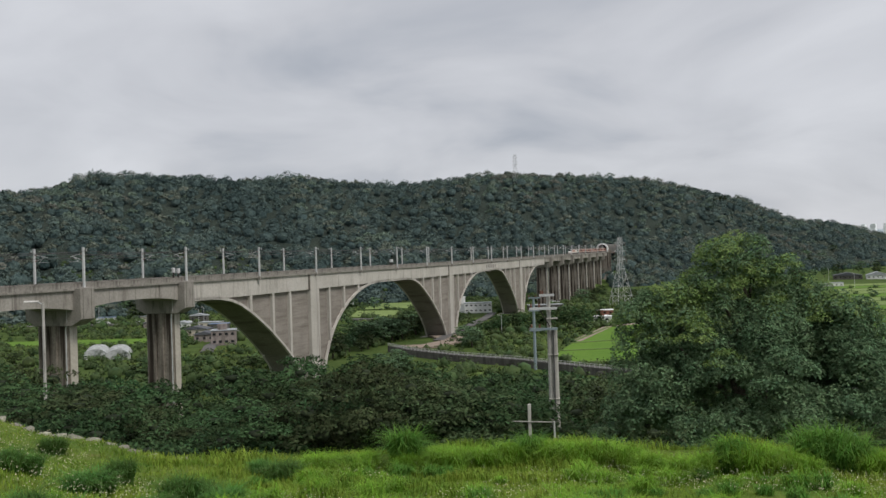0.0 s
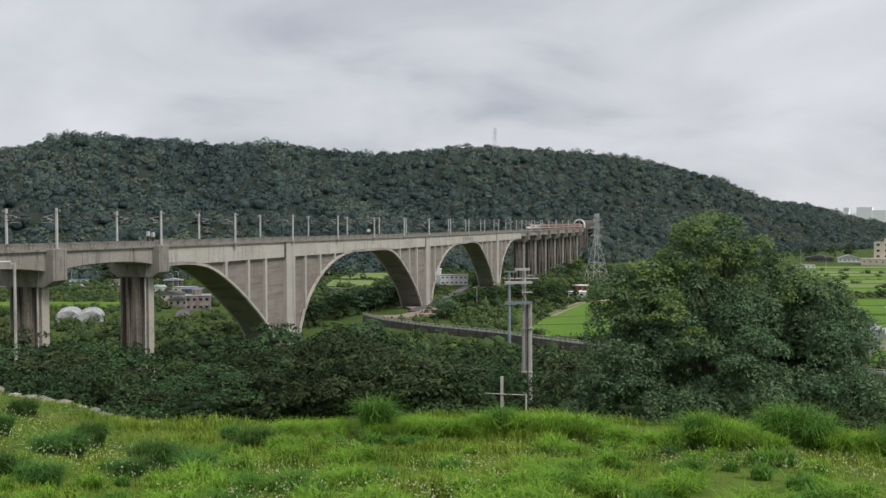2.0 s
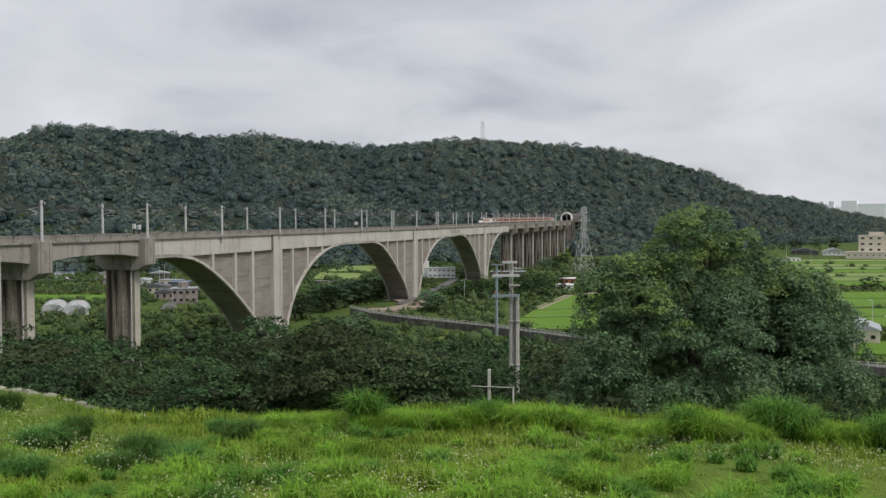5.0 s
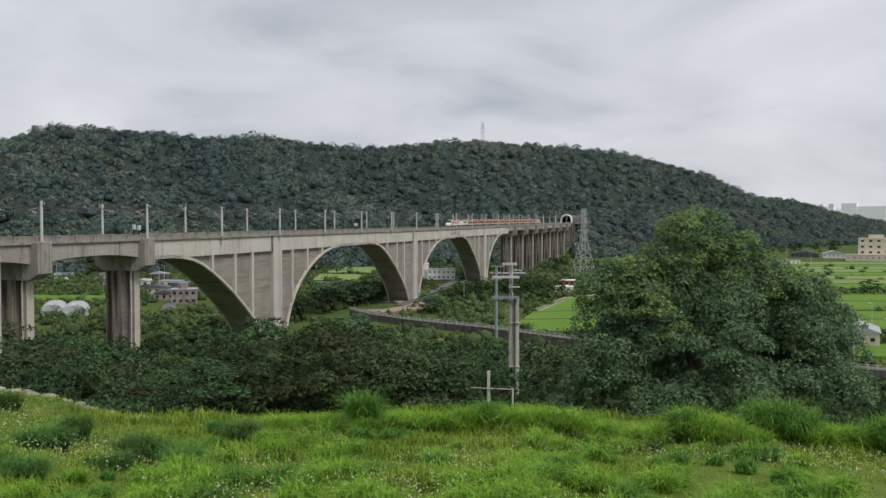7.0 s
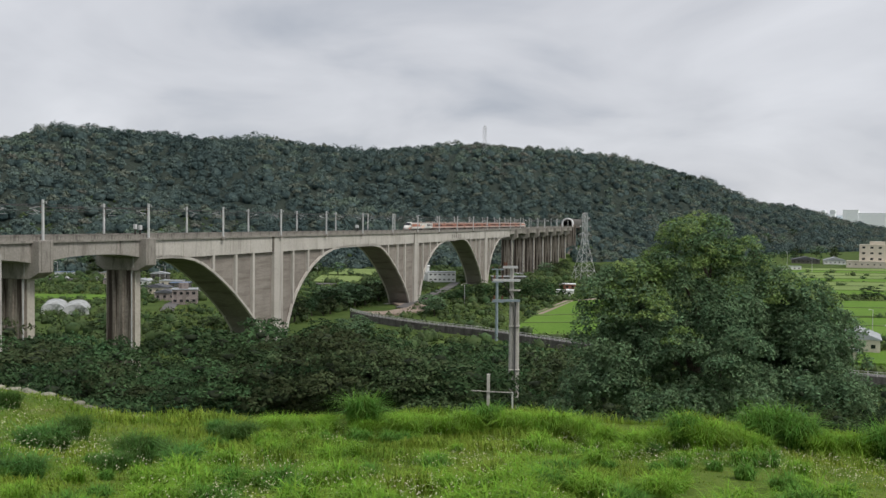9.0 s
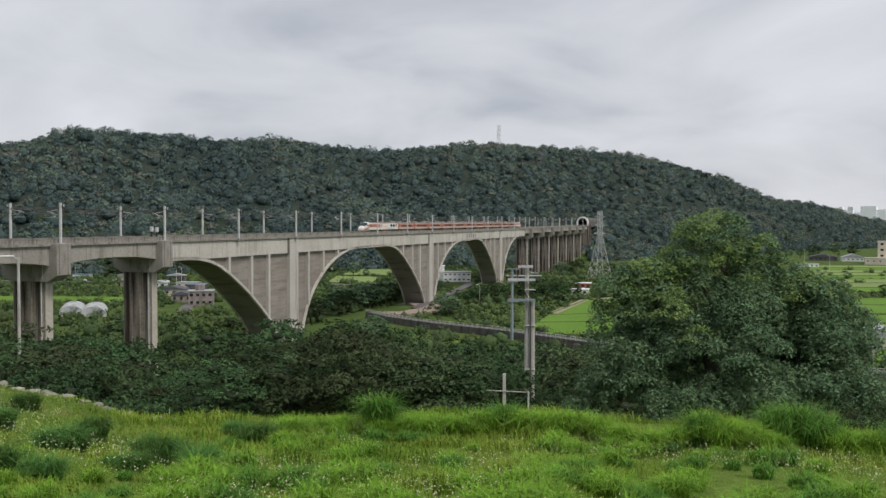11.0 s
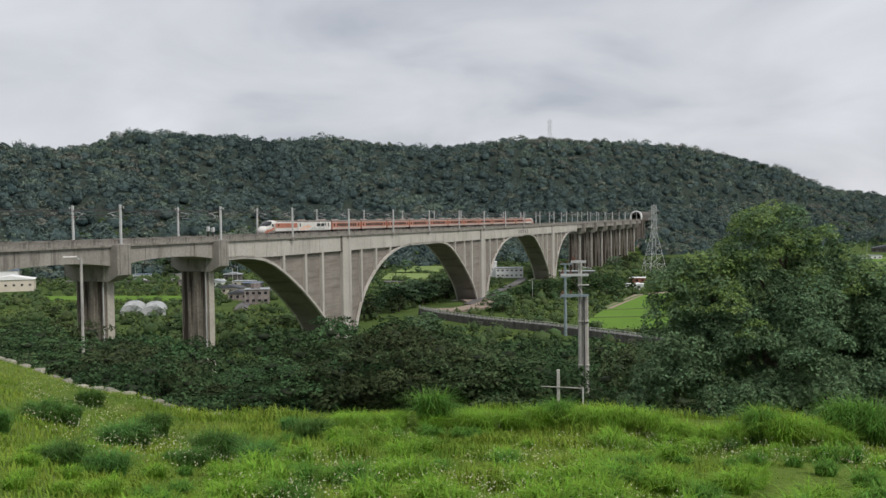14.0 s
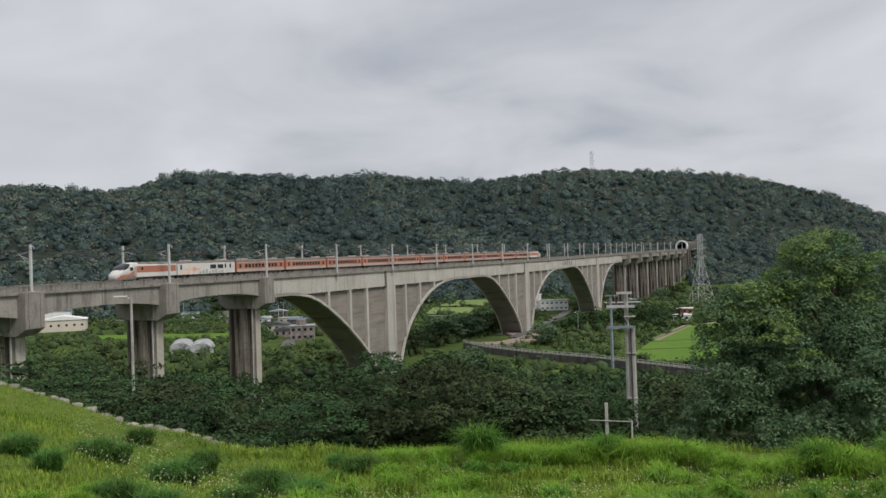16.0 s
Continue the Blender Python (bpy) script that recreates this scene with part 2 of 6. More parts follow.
def again(ob, parent, m):
    """Another piece on the same mesh."""
    o = new(ob.name.split(".")[0], ob.data)
    o.parent = parent
    o.matrix_basis = m
    return o


def empty(name, m, label, category, group="", kind=""):
    ob = new(name)
    ob.empty_display_size = 0.3
    ob.matrix_basis = m
    return tagged(ob, label, category, group, kind)


def box(bm, x0, x1, y0, y1, z0, z1, mi=0):
    v = [bm.verts.new((x, y, z)) for x in (x0, x1) for y in (y0, y1) for z in (z0, z1)]
    for f in ((0, 1, 3, 2), (4, 6, 7, 5), (0, 4, 5, 1), (2, 3, 7, 6), (0, 2, 6, 4), (1, 5, 7, 3)):
        bm.faces.new([v[i] for i in f]).material_index = mi
    return v


def boxes(*args, bevel=0.0):
    bm = bmesh.new()
    for a in args:
        box(bm, *a)
    if bevel:
        bmesh.ops.bevel(bm, geom=bm.edges[:], offset=bevel, segments=1, affect="EDGES")
    return bm


def prism(bm, outline, y0, y1):
    """Closed outline in x, z pushed from y0 to y1."""
    a = [bm.verts.new((x, y0, z)) for x, z in outline]
    b = [bm.verts.new((x, y1, z)) for x, z in outline]
    n = len(outline)
    bm.faces.new(a)
    bm.faces.new(b[::-1])
    for i in range(n):
        bm.faces.new((a[i], b[i], b[(i + 1) % n], a[(i + 1) % n]))
    return bm


def tube(bm, p0, p1, r0, r1=None, n=8, cap=True):
    p0, p1 = Vector(p0), Vector(p1)
    r1 = r0 if r1 is None else r1
    q = (p1 - p0).to_track_quat("Z", "Y").to_matrix()
    rings = []
    for p, r in ((p0, r0), (p1, r1)):
        rings.append([bm.verts.new(p + q @ Vector((math.cos(a) * r, math.sin(a) * r, 0))) for a in [2 * math.pi * i / n for i in range(n)]])
    for i in range(n):
        bm.faces.new((rings[0][i], rings[0][(i + 1) % n], rings[1][(i + 1) % n], rings[1][i]))
    if cap:
        bm.faces.new(rings[0][::-1])
        bm.faces.new(rings[1])
    return bm


def pipe(bm, pts, r, n=5):
    """One round bar bent through the points."""
    pts = [Vector(p) for p in pts]
    prev = None
    for i, p in enumerate(pts):
        d = pts[min(i + 1, len(pts) - 1)] - pts[max(i - 1, 0)]
        q = d.to_track_quat("Z", "Y").to_matrix()
        ring = [bm.verts.new(p + q @ Vector((math.cos(2 * math.pi * k / n) * r, math.sin(2 * math.pi * k / n) * r, 0))) for k in range(n)]
        if prev:
            for k in range(n):
                bm.faces.new((prev[k], prev[(k + 1) % n], ring[(k + 1) % n], ring[k]))
        prev = ring
    return bm


def tubes(*args, n=8):
    bm = bmesh.new()
    for a in args:
        tube(bm, *a, n=n)
    return bm


def array_mesh(name, verts, faces, mat, mids=None):
    """Mesh from numpy arrays of vertices and quads or triangles."""
    me = bpy.data.meshes.new(name)
    k = faces.shape[1]
    me.vertices.add(len(verts))
    me.vertices.foreach_set("co", np.asarray(verts, np.float32).ravel())
    me.loops.add(faces.size)
    me.loops.foreach_set("vertex_index", faces.astype(np.int32).ravel())
    me.polygons.add(len(faces))
    me.polygons.foreach_set("loop_start", np.arange(0, faces.size, k, dtype=np.int32))
    me.polygons.foreach_set("loop_total", np.full(len(faces), k, np.int32))
    for m in (mat if isinstance(mat, (list, tuple)) else (mat,)):
        me.materials.append(m)
    if mids is not None:
        me.polygons.foreach_set("material_index", np.asarray(mids, np.int32))
    me.update(calc_edges=True)
    return me


def cards(rng, centres, normals, size, aspect=0.55, spread=0.6):
    """Leaf quads (kite-shaped) at the centres, facing roughly along the normals."""
    n = len(centres)
    nn = normals + rng.normal(0, spread, (n, 3))
    nn /= np.linalg.norm(nn, axis=1, keepdims=True) + 1e-9
    a = np.cross(nn, rng.normal(0, 1, (n, 3)))
    a /= np.linalg.norm(a, axis=1, keepdims=True) + 1e-9
    b = np.cross(nn, a)
    s = (size * rng.uniform(0.6, 1.3, n))[:, None]
    bend = nn * s * 0.18
    v = np.stack([centres - a * s, centres + b * s * aspect + bend, centres + a * s, centres - b * s * aspect + bend], 1).reshape(-1, 3)
    return v, np.arange(4 * n).reshape(-1, 4)


def leaves(rng, centres, normals, size, aspect=0.5, spread=0.4):
    """Three-cornered leaves at the centres, facing roughly along the normals."""
    n = len(centres)
    nn = normals / (np.linalg.norm(normals, axis=1, keepdims=True) + 1e-9) + rng.normal(0, spread, (n, 3))
    nn /= np.linalg.norm(nn, axis=1, keepdims=True) + 1e-9
    a = np.cross(nn, rng.normal(0, 1, (n, 3)))
    a /= np.linalg.norm(a, axis=1, keepdims=True) + 1e-9
    b = np.cross(nn, a)
    s = (size * rng.uniform(0.6, 1.4, n))[:, None]
    v = np.stack([centres - a * s, centres + a * s * 0.6 + b * s * aspect, centres + a * s * 0.6 - b * s * aspect], 1).reshape(-1, 3)
    return v, np.arange(3 * n).reshape(-1, 3)


# ---- the lie of the land (viewer's eye at z = 0, valley floor near z = -37) ----
VALLEY = -37.0
AXIS = 73.42                      # heading of the viaduct from +x
UX, UY = math.cos(radians(AXIS)), math.sin(radians(AXIS))
MID_V = 130.0                     # the deck's centre line


def bridge_place(s, v, z):
    return Vector((UX * s - UY * v, UY * s + UX * v, z))


def at_bridge(s, v, z, turn=0.0):
    p = bridge_place(s, v, z)
    return pose(p.x, p.y, p.z, 0, 0, AXIS + turn)


RIDGE_AZ = [-180, -60, -45, -34, -28, -26.9, -25.4, -23.9, -22, -17.4, -15, -14, -10.4, -7.2, -5.3, -3.9, -2.4, 0.6, 2.4, 6.1, 8, 10.1, 11.6, 13.3, 15.1, 17.1, 18.5, 19.8, 21.4, 23, 24.5, 26.9, 40, 180]
RIDGE_UP = [60, 90, 116, 122, 122, 126, 141, 151, 152, 146, 141, 144, 146, 137, 127, 131, 134, 139, 141, 135, 131, 126, 118, 108, 95, 80, 59, 44, 39, 30, 15, 2, 0, 0]
FOOT_AZ = [-180, -34, -12, 0, 6, 8, 12, 16, 19, 26, 180]
FOOT_R = [700, 600, 640, 720, 800, 838, 900, 980, 1120, 1500, 1500]
EDGE_AZ = [-180, -60, -40, -34, -27, -21, -14, 0, 35, 60, 180]
EDGE_R = [60, 60, 48, 39.5, 31, 26.5, 25.0, 25.5, 26.5, 40, 60]


def smooth(a):
    a = np.clip(a, 0, 1)
    return a * a * (3 - 2 * a)


def wave(x, y, k):
    """Cheap smooth noise from a few sines, about -1 to 1."""
    return (np.sin(x * k + 1.3 * np.sin(y * k * 0.7 + 0.5)) + np.sin(y * k * 1.1 + 1.7 * np.sin(x * k * 0.6 + 2.0)) + np.sin((x + y) * k * 0.73 + 4.0)) / 3


def height(x, y):
    x, y = np.asarray(x, float), np.asarray(y, float)
    r, az = np.hypot(x, y), np.degrees(np.arctan2(x, y))
    edge = np.interp(az, EDGE_AZ, EDGE_R)
    # the viewer's hill: lawn down to its edge, then a wooded bank
    lawn = np.interp(r / edge, [0, 0.45, 0.85, 1.0, 1.06], [-1.65, -3.75, -5.25, -5.6, -5.8])
    lawn = lawn + np.interp(az, [-60, -40, -34, -27, -20, -14, -5], [1.5, 1.25, 0.95, 0.3, 0.1, -0.05, -0.38]) * np.clip(r / edge, 0, 1)
    lawn = np.where(np.abs(az) > 75, -1.65, lawn)
    bank = np.interp(r - edge, [0, 2, 15, 40, 90, 130], [-5.7, -6.3, -12, -19, -30, VALLEY])
    near = np.where(r < edge, lawn, bank) + 0.10 * wave(x, y, 0.9) * (r < edge * 1.2) + 0.5 * wave(x, y, 0.11) * (r > edge * 1.2) * (r < 150)
    near = np.where((np.abs(az) > 100) & (r < 300), -1.65, near)
    near = np.where((np.abs(az) > 100) & (r >= 300), -1.65 - 0.02 * (r - 300), near)
    valley = VALLEY + 0.4 * wave(x, y, 0.02)
    # wooded ridge beyond the river
    foot = np.interp(az, FOOT_AZ, FOOT_R)
    span = 400.0
    top = np.interp(az, RIDGE_AZ, RIDGE_UP) / 1545.0 * (foot + span) - 11
    k = smooth((r - foot) / span)
    ridge = (top - VALLEY) * k * (1 + (0.20 * wave(x, y, 0.021) + 0.24 * wave(x + 90, y, 0.0095)) * np.sin(np.pi * np.clip(k, 0, 1)))
    ridge = ridge * np.where(r > foot + span + 60, np.clip(1 - (r - foot - span - 60) / 1400, 0.25, 1), 1)
    far = valley + ridge
    out = np.where(r < 165, np.maximum(near, valley - 0.3), far)
    # abutment hill at the viewer's end of the viaduct
    s, v = UX * x + UY * y, -UY * x + UX * y
    d = np.hypot(np.maximum(s - 2, 0), np.maximum(np.abs(v - 125) - 30, 0) * 0.6)
    out = np.maximum(out, np.where(s < 60, -5.0 - d * 0.9, -99))
    # keep the line clear of the slope up to the tunnel mouth
    clear = (np.abs(v - MID_V) < 8) & (s > 560) & (s < 903)
    out = np.where(clear, np.minimum(out, -8 - (903 - s) * 0.25), out)
    return out


def ground_z(x, y):
    return float(height(x, y))


def build_ground():
    az = np.concatenate([np.arange(-180, -46, 3.0), np.arange(-46, 40, 0.25), np.arange(40, 180, 3.0)])
    rr = np.concatenate([[0.5], np.arange(2, 40, 0.6), np.geomspace(40, 4600, 190)])
    A, Rr = np.meshgrid(np.radians(az), rr, indexing="ij")
    X, Y = Rr * np.sin(A), Rr * np.cos(A)
    Z = height(X, Y)
    na, nr = len(az), len(rr)
    verts = np.stack([X, Y, Z], -1).reshape(-1, 3)
    i = np.arange(na)[:, None]
    j = np.arange(nr - 1)[None, :]
    a, b = i * nr + j, ((i + 1) % na) * nr + j
    faces = np.stack([a + 0 * b, a + 1, b + 1, b], -1).reshape(-1, 4)
    # the tunnel bore is open
    c = verts[faces].mean(1)
    s, v = UX * c[:, 0] + UY * c[:, 1], -UY * c[:, 0] + UX * c[:, 1]
    hole = (np.abs(v - MID_V) < 7.5) & (s > 896) & (s < 930)
    faces = faces[~hole]
    fan = np.array([[len(verts), ((k + 1) % na) * nr, k * nr, k * nr] for k in range(na)])[:, :3]
    verts = np.concatenate([verts, [[0, 0, ground_z(0, 0)]]])
    q = verts[faces].mean(1)
    turf = np.hypot(q[:, 0], q[:, 1]) < np.interp(np.degrees(np.arctan2(q[:, 0], q[:, 1])), EDGE_AZ, EDGE_R) + 0.4
    me = array_mesh("ground", verts, faces, [M_GROUND, M_TURF], turf.astype(int))
    me.polygons.foreach_set("use_smooth", np.ones(len(me.polygons), bool))
    tagged(new("ground", me), "grassy hillside falling to a flat green river valley", "ground", kind="structure")
    me2 = array_mesh("ground_patch", verts, fan, M_GROUND)
    tagged(new("ground_patch", me2), "patch of meadow at the viewpoint", "ground", kind="structure")


build_ground()


def distant_hills():
    """Low hazy rise far beyond the plain."""
    az = np.arange(14, 46, 0.25)
    up = 20 + 3 * np.sin(az * 1.3) + 2 * np.sin(az * 3.7 + 1) - 0.25 * (az - 26)
    rows = []
    for r, k in ((3900.0, 0.0), (4050.0, 0.75), (4250.0, 1.0)):
        z = VALLEY - 4 + (up / 1545.0 * r - VALLEY) * k
        rows.append(np.stack([r * np.sin(np.radians(az)), r * np.cos(np.radians(az)), z], 1))
    n = len(az)
    i = np.arange(n - 1)
    f = np.concatenate([np.stack([i + a * n, i + 1 + a * n, i + 1 + (a + 1) * n, i + (a + 1) * n], 1) for a in (0, 1)])
    tagged(new("backdrop", array_mesh("backdrop", np.concatenate(rows), f, M_FARHILL)), "hazy blue-grey hills beyond the plain", "hills", kind="structure")


distant_hills()

# ---- viaduct ----
PIERS_ARCH = (245.5, 383.5, 521.5)
HALF = 69.0
BASE_S, BASE_Z = 383.5, -38.0
viaduct = empty("railway_viaduct", at_bridge(BASE_S, MID_V, BASE_Z), "long pale concrete railway viaduct with tall open arches", "viaduct")


def rise(s):
    """The line climbs a little towards the tunnel."""
    return max(0.0, s - 420.0) * 0.0036


def bl(s, v=MID_V, z=BASE_Z):
    return (s - BASE_S, v - MID_V, z - BASE_Z)


# half profiles of the arch: distance from the pier's centre, height of the underside
ARCH_FAR = [(5.2, -40.0), (6.2, -36.0), (7.8, -32), (10.2, -27.6), (13.4, -23.6), (17.3, -20.2), (21.5, -17.4), (26, -15.0), (31, -13.0), (36.5, -11.3), (43, -10.0), (50, -9.45), (58, -9.2), (69, -9.15)]
ARCH_NEAR = [(8.2, -40.0), (9.2, -36.5), (12.2, -32), (16, -28.2), (21, -24.4), (27.5, -19.9), (32.5, -16.9), (37.5, -14.2), (42.5, -11.9), (47, -10.5), (52, -9.7), (57, -9.35), (62, -9.2), (69, -9.15)]
GIRDER_Z = -9.4


def arch_frame(sc):
    dz = rise(sc)
    fr = empty("arch_frame", Matrix.Translation(bl(sc, MID_V, BASE_Z + dz)), "", "")
    fr.parent = viaduct

    def p(name, bm, mat, label=""):
        return part(name, bm, mat, fr, label)

    z = lambda q: q - BASE_Z
    for side, ARCH, posts in ((-1, ARCH_NEAR, (15.5, 25.5, 37.5)), (1, ARCH_FAR, (10.8, 22.0, 33.8))):
        # curved rib: a slab whose edge shows as a pale band
        rib, barrel = bmesh.new(), bmesh.new()
        low = [(side * d, z(h)) for d, h in ARCH]
        up = []
        for i, (d, h) in enumerate(ARCH):
            j0, j1 = max(i - 1, 0), min(i + 1, len(ARCH) - 1)
            t = Vector((ARCH[j1][0] - ARCH[j0][0], ARCH[j1][1] - ARCH[j0][1])).normalized()
            th = 0.7
            up.append((side * max(d - t.y * th, 1.2), z(min(h + t.x * th, -9.0 + 0.4))))
        for i in range(len(low) - 1):
            quad = [low[i], low[i + 1], up[i + 1], up[i]]
            quad = quad if side < 0 else quad[::-1]
            prism(rib, quad, -5.0, -4.3)
            prism(rib, quad, 4.3, 5.0)
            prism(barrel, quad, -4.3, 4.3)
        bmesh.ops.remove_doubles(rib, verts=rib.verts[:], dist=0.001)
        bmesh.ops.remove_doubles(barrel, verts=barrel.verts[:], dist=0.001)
        p("arch_barrel", barrel, M_SOFFIT, "stained arch underside, its shade put into the colour")
        p("arch_rib", rib, M_CONC)
        # set-back spandrel wall between rib and girder: brownish, and darkened for the recess's shade
        wall = bmesh.new()
        for i in range(len(ARCH) - 3):
            (d0, h0), (d1, h1) = ARCH[i], ARCH[i + 1]
            quad = [(side * d0, z(h0) + 0.3), (side * d1, z(h1) + 0.3), (side * d1, z(-9.2)), (side * d0, z(-9.2))]
            prism(wall, quad if side < 0 else quad[::-1], -4.05, 4.05)
        w0 = ARCH[0][0]
        prism(wall, [(0, z(-40)), (side * w0, z(-40)), (side * w0, z(-9.2)), (0, z(-9.2))], -4.05, 4.05)
        p("spandrel_wall", wall, M_CONC_WALL, "set-back brownish board-marked wall, recess shade in its colour")
        for d in posts:
            h = np.interp(d, [q[0] for q in ARCH], [q[1] for q in ARCH])
            for e in (-1, 1):
                bm = boxes((side * d - 0.55, side * d + 0.55, e * 4.5 - 0.47, e * 4.5 + 0.47, z(h) + 0.25, z(GIRDER_Z) + 0.05))
                p("spandrel_post", bm, M_CONC)
        # girder web of this half
        web = bmesh.new()
        x0, x1 = sorted((side * 0.0, side * (HALF - 0.06)))
        box(web, x0, x1, -5.0, 5.0, z(GIRDER_Z), z(-4.55))
        p("girder", web, M_CONC)
        for k, d in enumerate((17.5, 29, 41, 52, 61)):
            for e in (-1, 1):
                p("web_rib", boxes((side * d - 0.12, side * d + 0.12, e * 5.02 - 0.07, e * 5.02 + 0.07, z(-9.35), z(-4.75))), M_CONC)
    p("column", boxes((-2.9, 2.9, -5.16, 5.16, z(-40), z(-4.62)), bevel=0.08), M_CONC)
    p("joint_recess", boxes((-4.2, -2.9, -5.03, 5.03, z(-9.4), z(-4.62))), M_CONC_PIER, "stained movement joint")
    p("footing", boxes((-10, 10, -8, 8, z(-41.5), z(-37.2)), bevel=0.2), M_CONC_WALL)
    return fr


for sc in PIERS_ARCH:
    arch_frame(sc)


def pier(sc, span_depth=3.9):
    dz = rise(sc)
    gx = bridge_place(sc, MID_V, 0)
    foot = ground_z(gx.x, gx.y) - 3.0
    pr = empty("pier", Matrix.Translation(bl(sc, MID_V, BASE_Z + dz)), "", "")
    pr.parent = viaduct
    z = lambda q: q - BASE_Z
    cap = bmesh.new()
    # hammerhead: outline across the line, pushed along it
    prof = [(-6.9, -4.35), (-6.9, -10.6), (-4.6, -11.9), (4.6, -11.9), (6.9, -10.6), (6.9, -4.35)]
    a = [cap.verts.new((-2.0, y, z(h))) for y, h in prof]
    b = [cap.verts.new((2.0, y, z(h))) for y, h in prof]
    cap.faces.new(a)
    cap.faces.new(b[::-1])
    for i in range(len(prof)):
        k = (i + 1) % len(prof)
        cap.faces.new((a[k], a[i], b[i], b[k]))
    bmesh.ops.recalc_face_normals(cap, faces=cap.faces[:])
    bmesh.ops.bevel(cap, geom=cap.edges[:], offset=0.07, segments=1, affect="EDGES")
    part("pier_cap", cap, M_CONC_PARA, pr)
    for e in (-1, 1):
        for x in (-1.2, 1.2):
            part("cap_rib", boxes((x - 0.16, x + 0.16, e * 6.92 - 0.12, e * 6.92 + 0.12, z(-10.3), z(-4.4))), M_CONC_PARA, pr)
    shaft = bmesh.new()
    box(shaft, -1.35, 1.35, -3.1, 4.6, foot - dz - BASE_Z, z(-11.85))
    bmesh.ops.bevel(shaft, geom=[e for e in shaft.edges if abs(e.verts[0].co.z - e.verts[1].co.z) > 1], offset=0.3, segments=2, affect="EDGES")
    part("pier_shaft", shaft, M_CONC_PIER, pr, "water-stained wall pier")
    # paler slabs on the ends: light on the pier's side put into colour
    for y in (-3.16, 4.66):
        part("pier_end", boxes((-1.0, 1.0, y - 0.1, y + 0.1, foot - dz - BASE_Z, z(-11.95)), bevel=0.04), M_PIER_END, pr, "end face of the pier, coloured paler as if lit")
    for y in (-2.0, 0.1, 2.2):
        part("pier_rib", boxes((-1.55, -1.3, y - 0.35, y + 0.35, foot - dz - BASE_Z, z(-11.9))), M_CONC_PIER, pr)
    part("drain_pipe", tubes(((-1.9, -3.4, z(-5.0)), (-1.9, -3.4, z(-11.2)), 0.13), ((-1.9, -3.4, z(-11.2)), (-1.45, -2.6, z(-12.4)), 0.13), ((-1.45, -2.6, z(-12.4)), (-1.45, -2.6, foot - dz - BASE_Z), 0.13)), M_GALV, pr)
    return pr


LEFT = [177.2 - 34.35 * k for k in range(0, 6)]
RIGHT = [609 + 43 * k for k in range(0, 7)]
for sc in LEFT[:5] + RIGHT:
    pier(sc)


def plain_span(s0, s1, deep=0.0):
    dz = rise((s0 + s1) / 2)
    g = bmesh.new()
    a, b = s0 + 0.3 - BASE_S, s1 - 0.3 - BASE_S
    zt, zb = -4.55 - BASE_Z + dz, -7.7 - BASE_Z + dz
    n = 12
    pts = [(a + (b - a) * i / n, zb - deep * (abs(2 * i / n - 1)) ** 2.5) for i in range(n + 1)]
    prism(g, [(a, zt)] + pts + [(b, zt)], -5.0, 5.0)
    bmesh.ops.recalc_face_normals(g, faces=g.faces[:])
    part("girder", g, M_CONC_OLD, viaduct)
    k = int((s1 - s0) // 7)
    for i in range(1, k):
        x = a + (b - a) * i / k
        for e in (-1, 1):
            part("web_rib", boxes((x - 0.12, x + 0.12, e * 5.02 - 0.08, e * 5.02 + 0.08, zb + 0.05, zt)), M_CONC_OLD, viaduct)


for i in range(5):
    plain_span(LEFT[i + 1], LEFT[i], 1.3)
plain_span(590.6, RIGHT[0], 0.6)
for i in range(6):
    plain_span(RIGHT[i], RIGHT[i + 1], 0.6)
plain_span(RIGHT[6], 899, 0.2)
part("abutment", boxes((5.4 - 9 - BASE_S, 5.4 + 1.5 - BASE_S, -6.5, 6.5, -16, -4.5 - BASE_Z), bevel=0.1), M_CONC_PIER, viaduct)

# painted bridge name above the last full arch, too far to read
for k in range(5):
    s = 444.5 + 4.2 * k
    part("name_bar", boxes((s - 0.95 - BASE_S, s + 0.95 - BASE_S, -5.04, -4.99, -7.9 - BASE_Z + rise(s), -6.0 - BASE_Z + rise(s))), M_ROOFGREY, viaduct, "dark painted character")

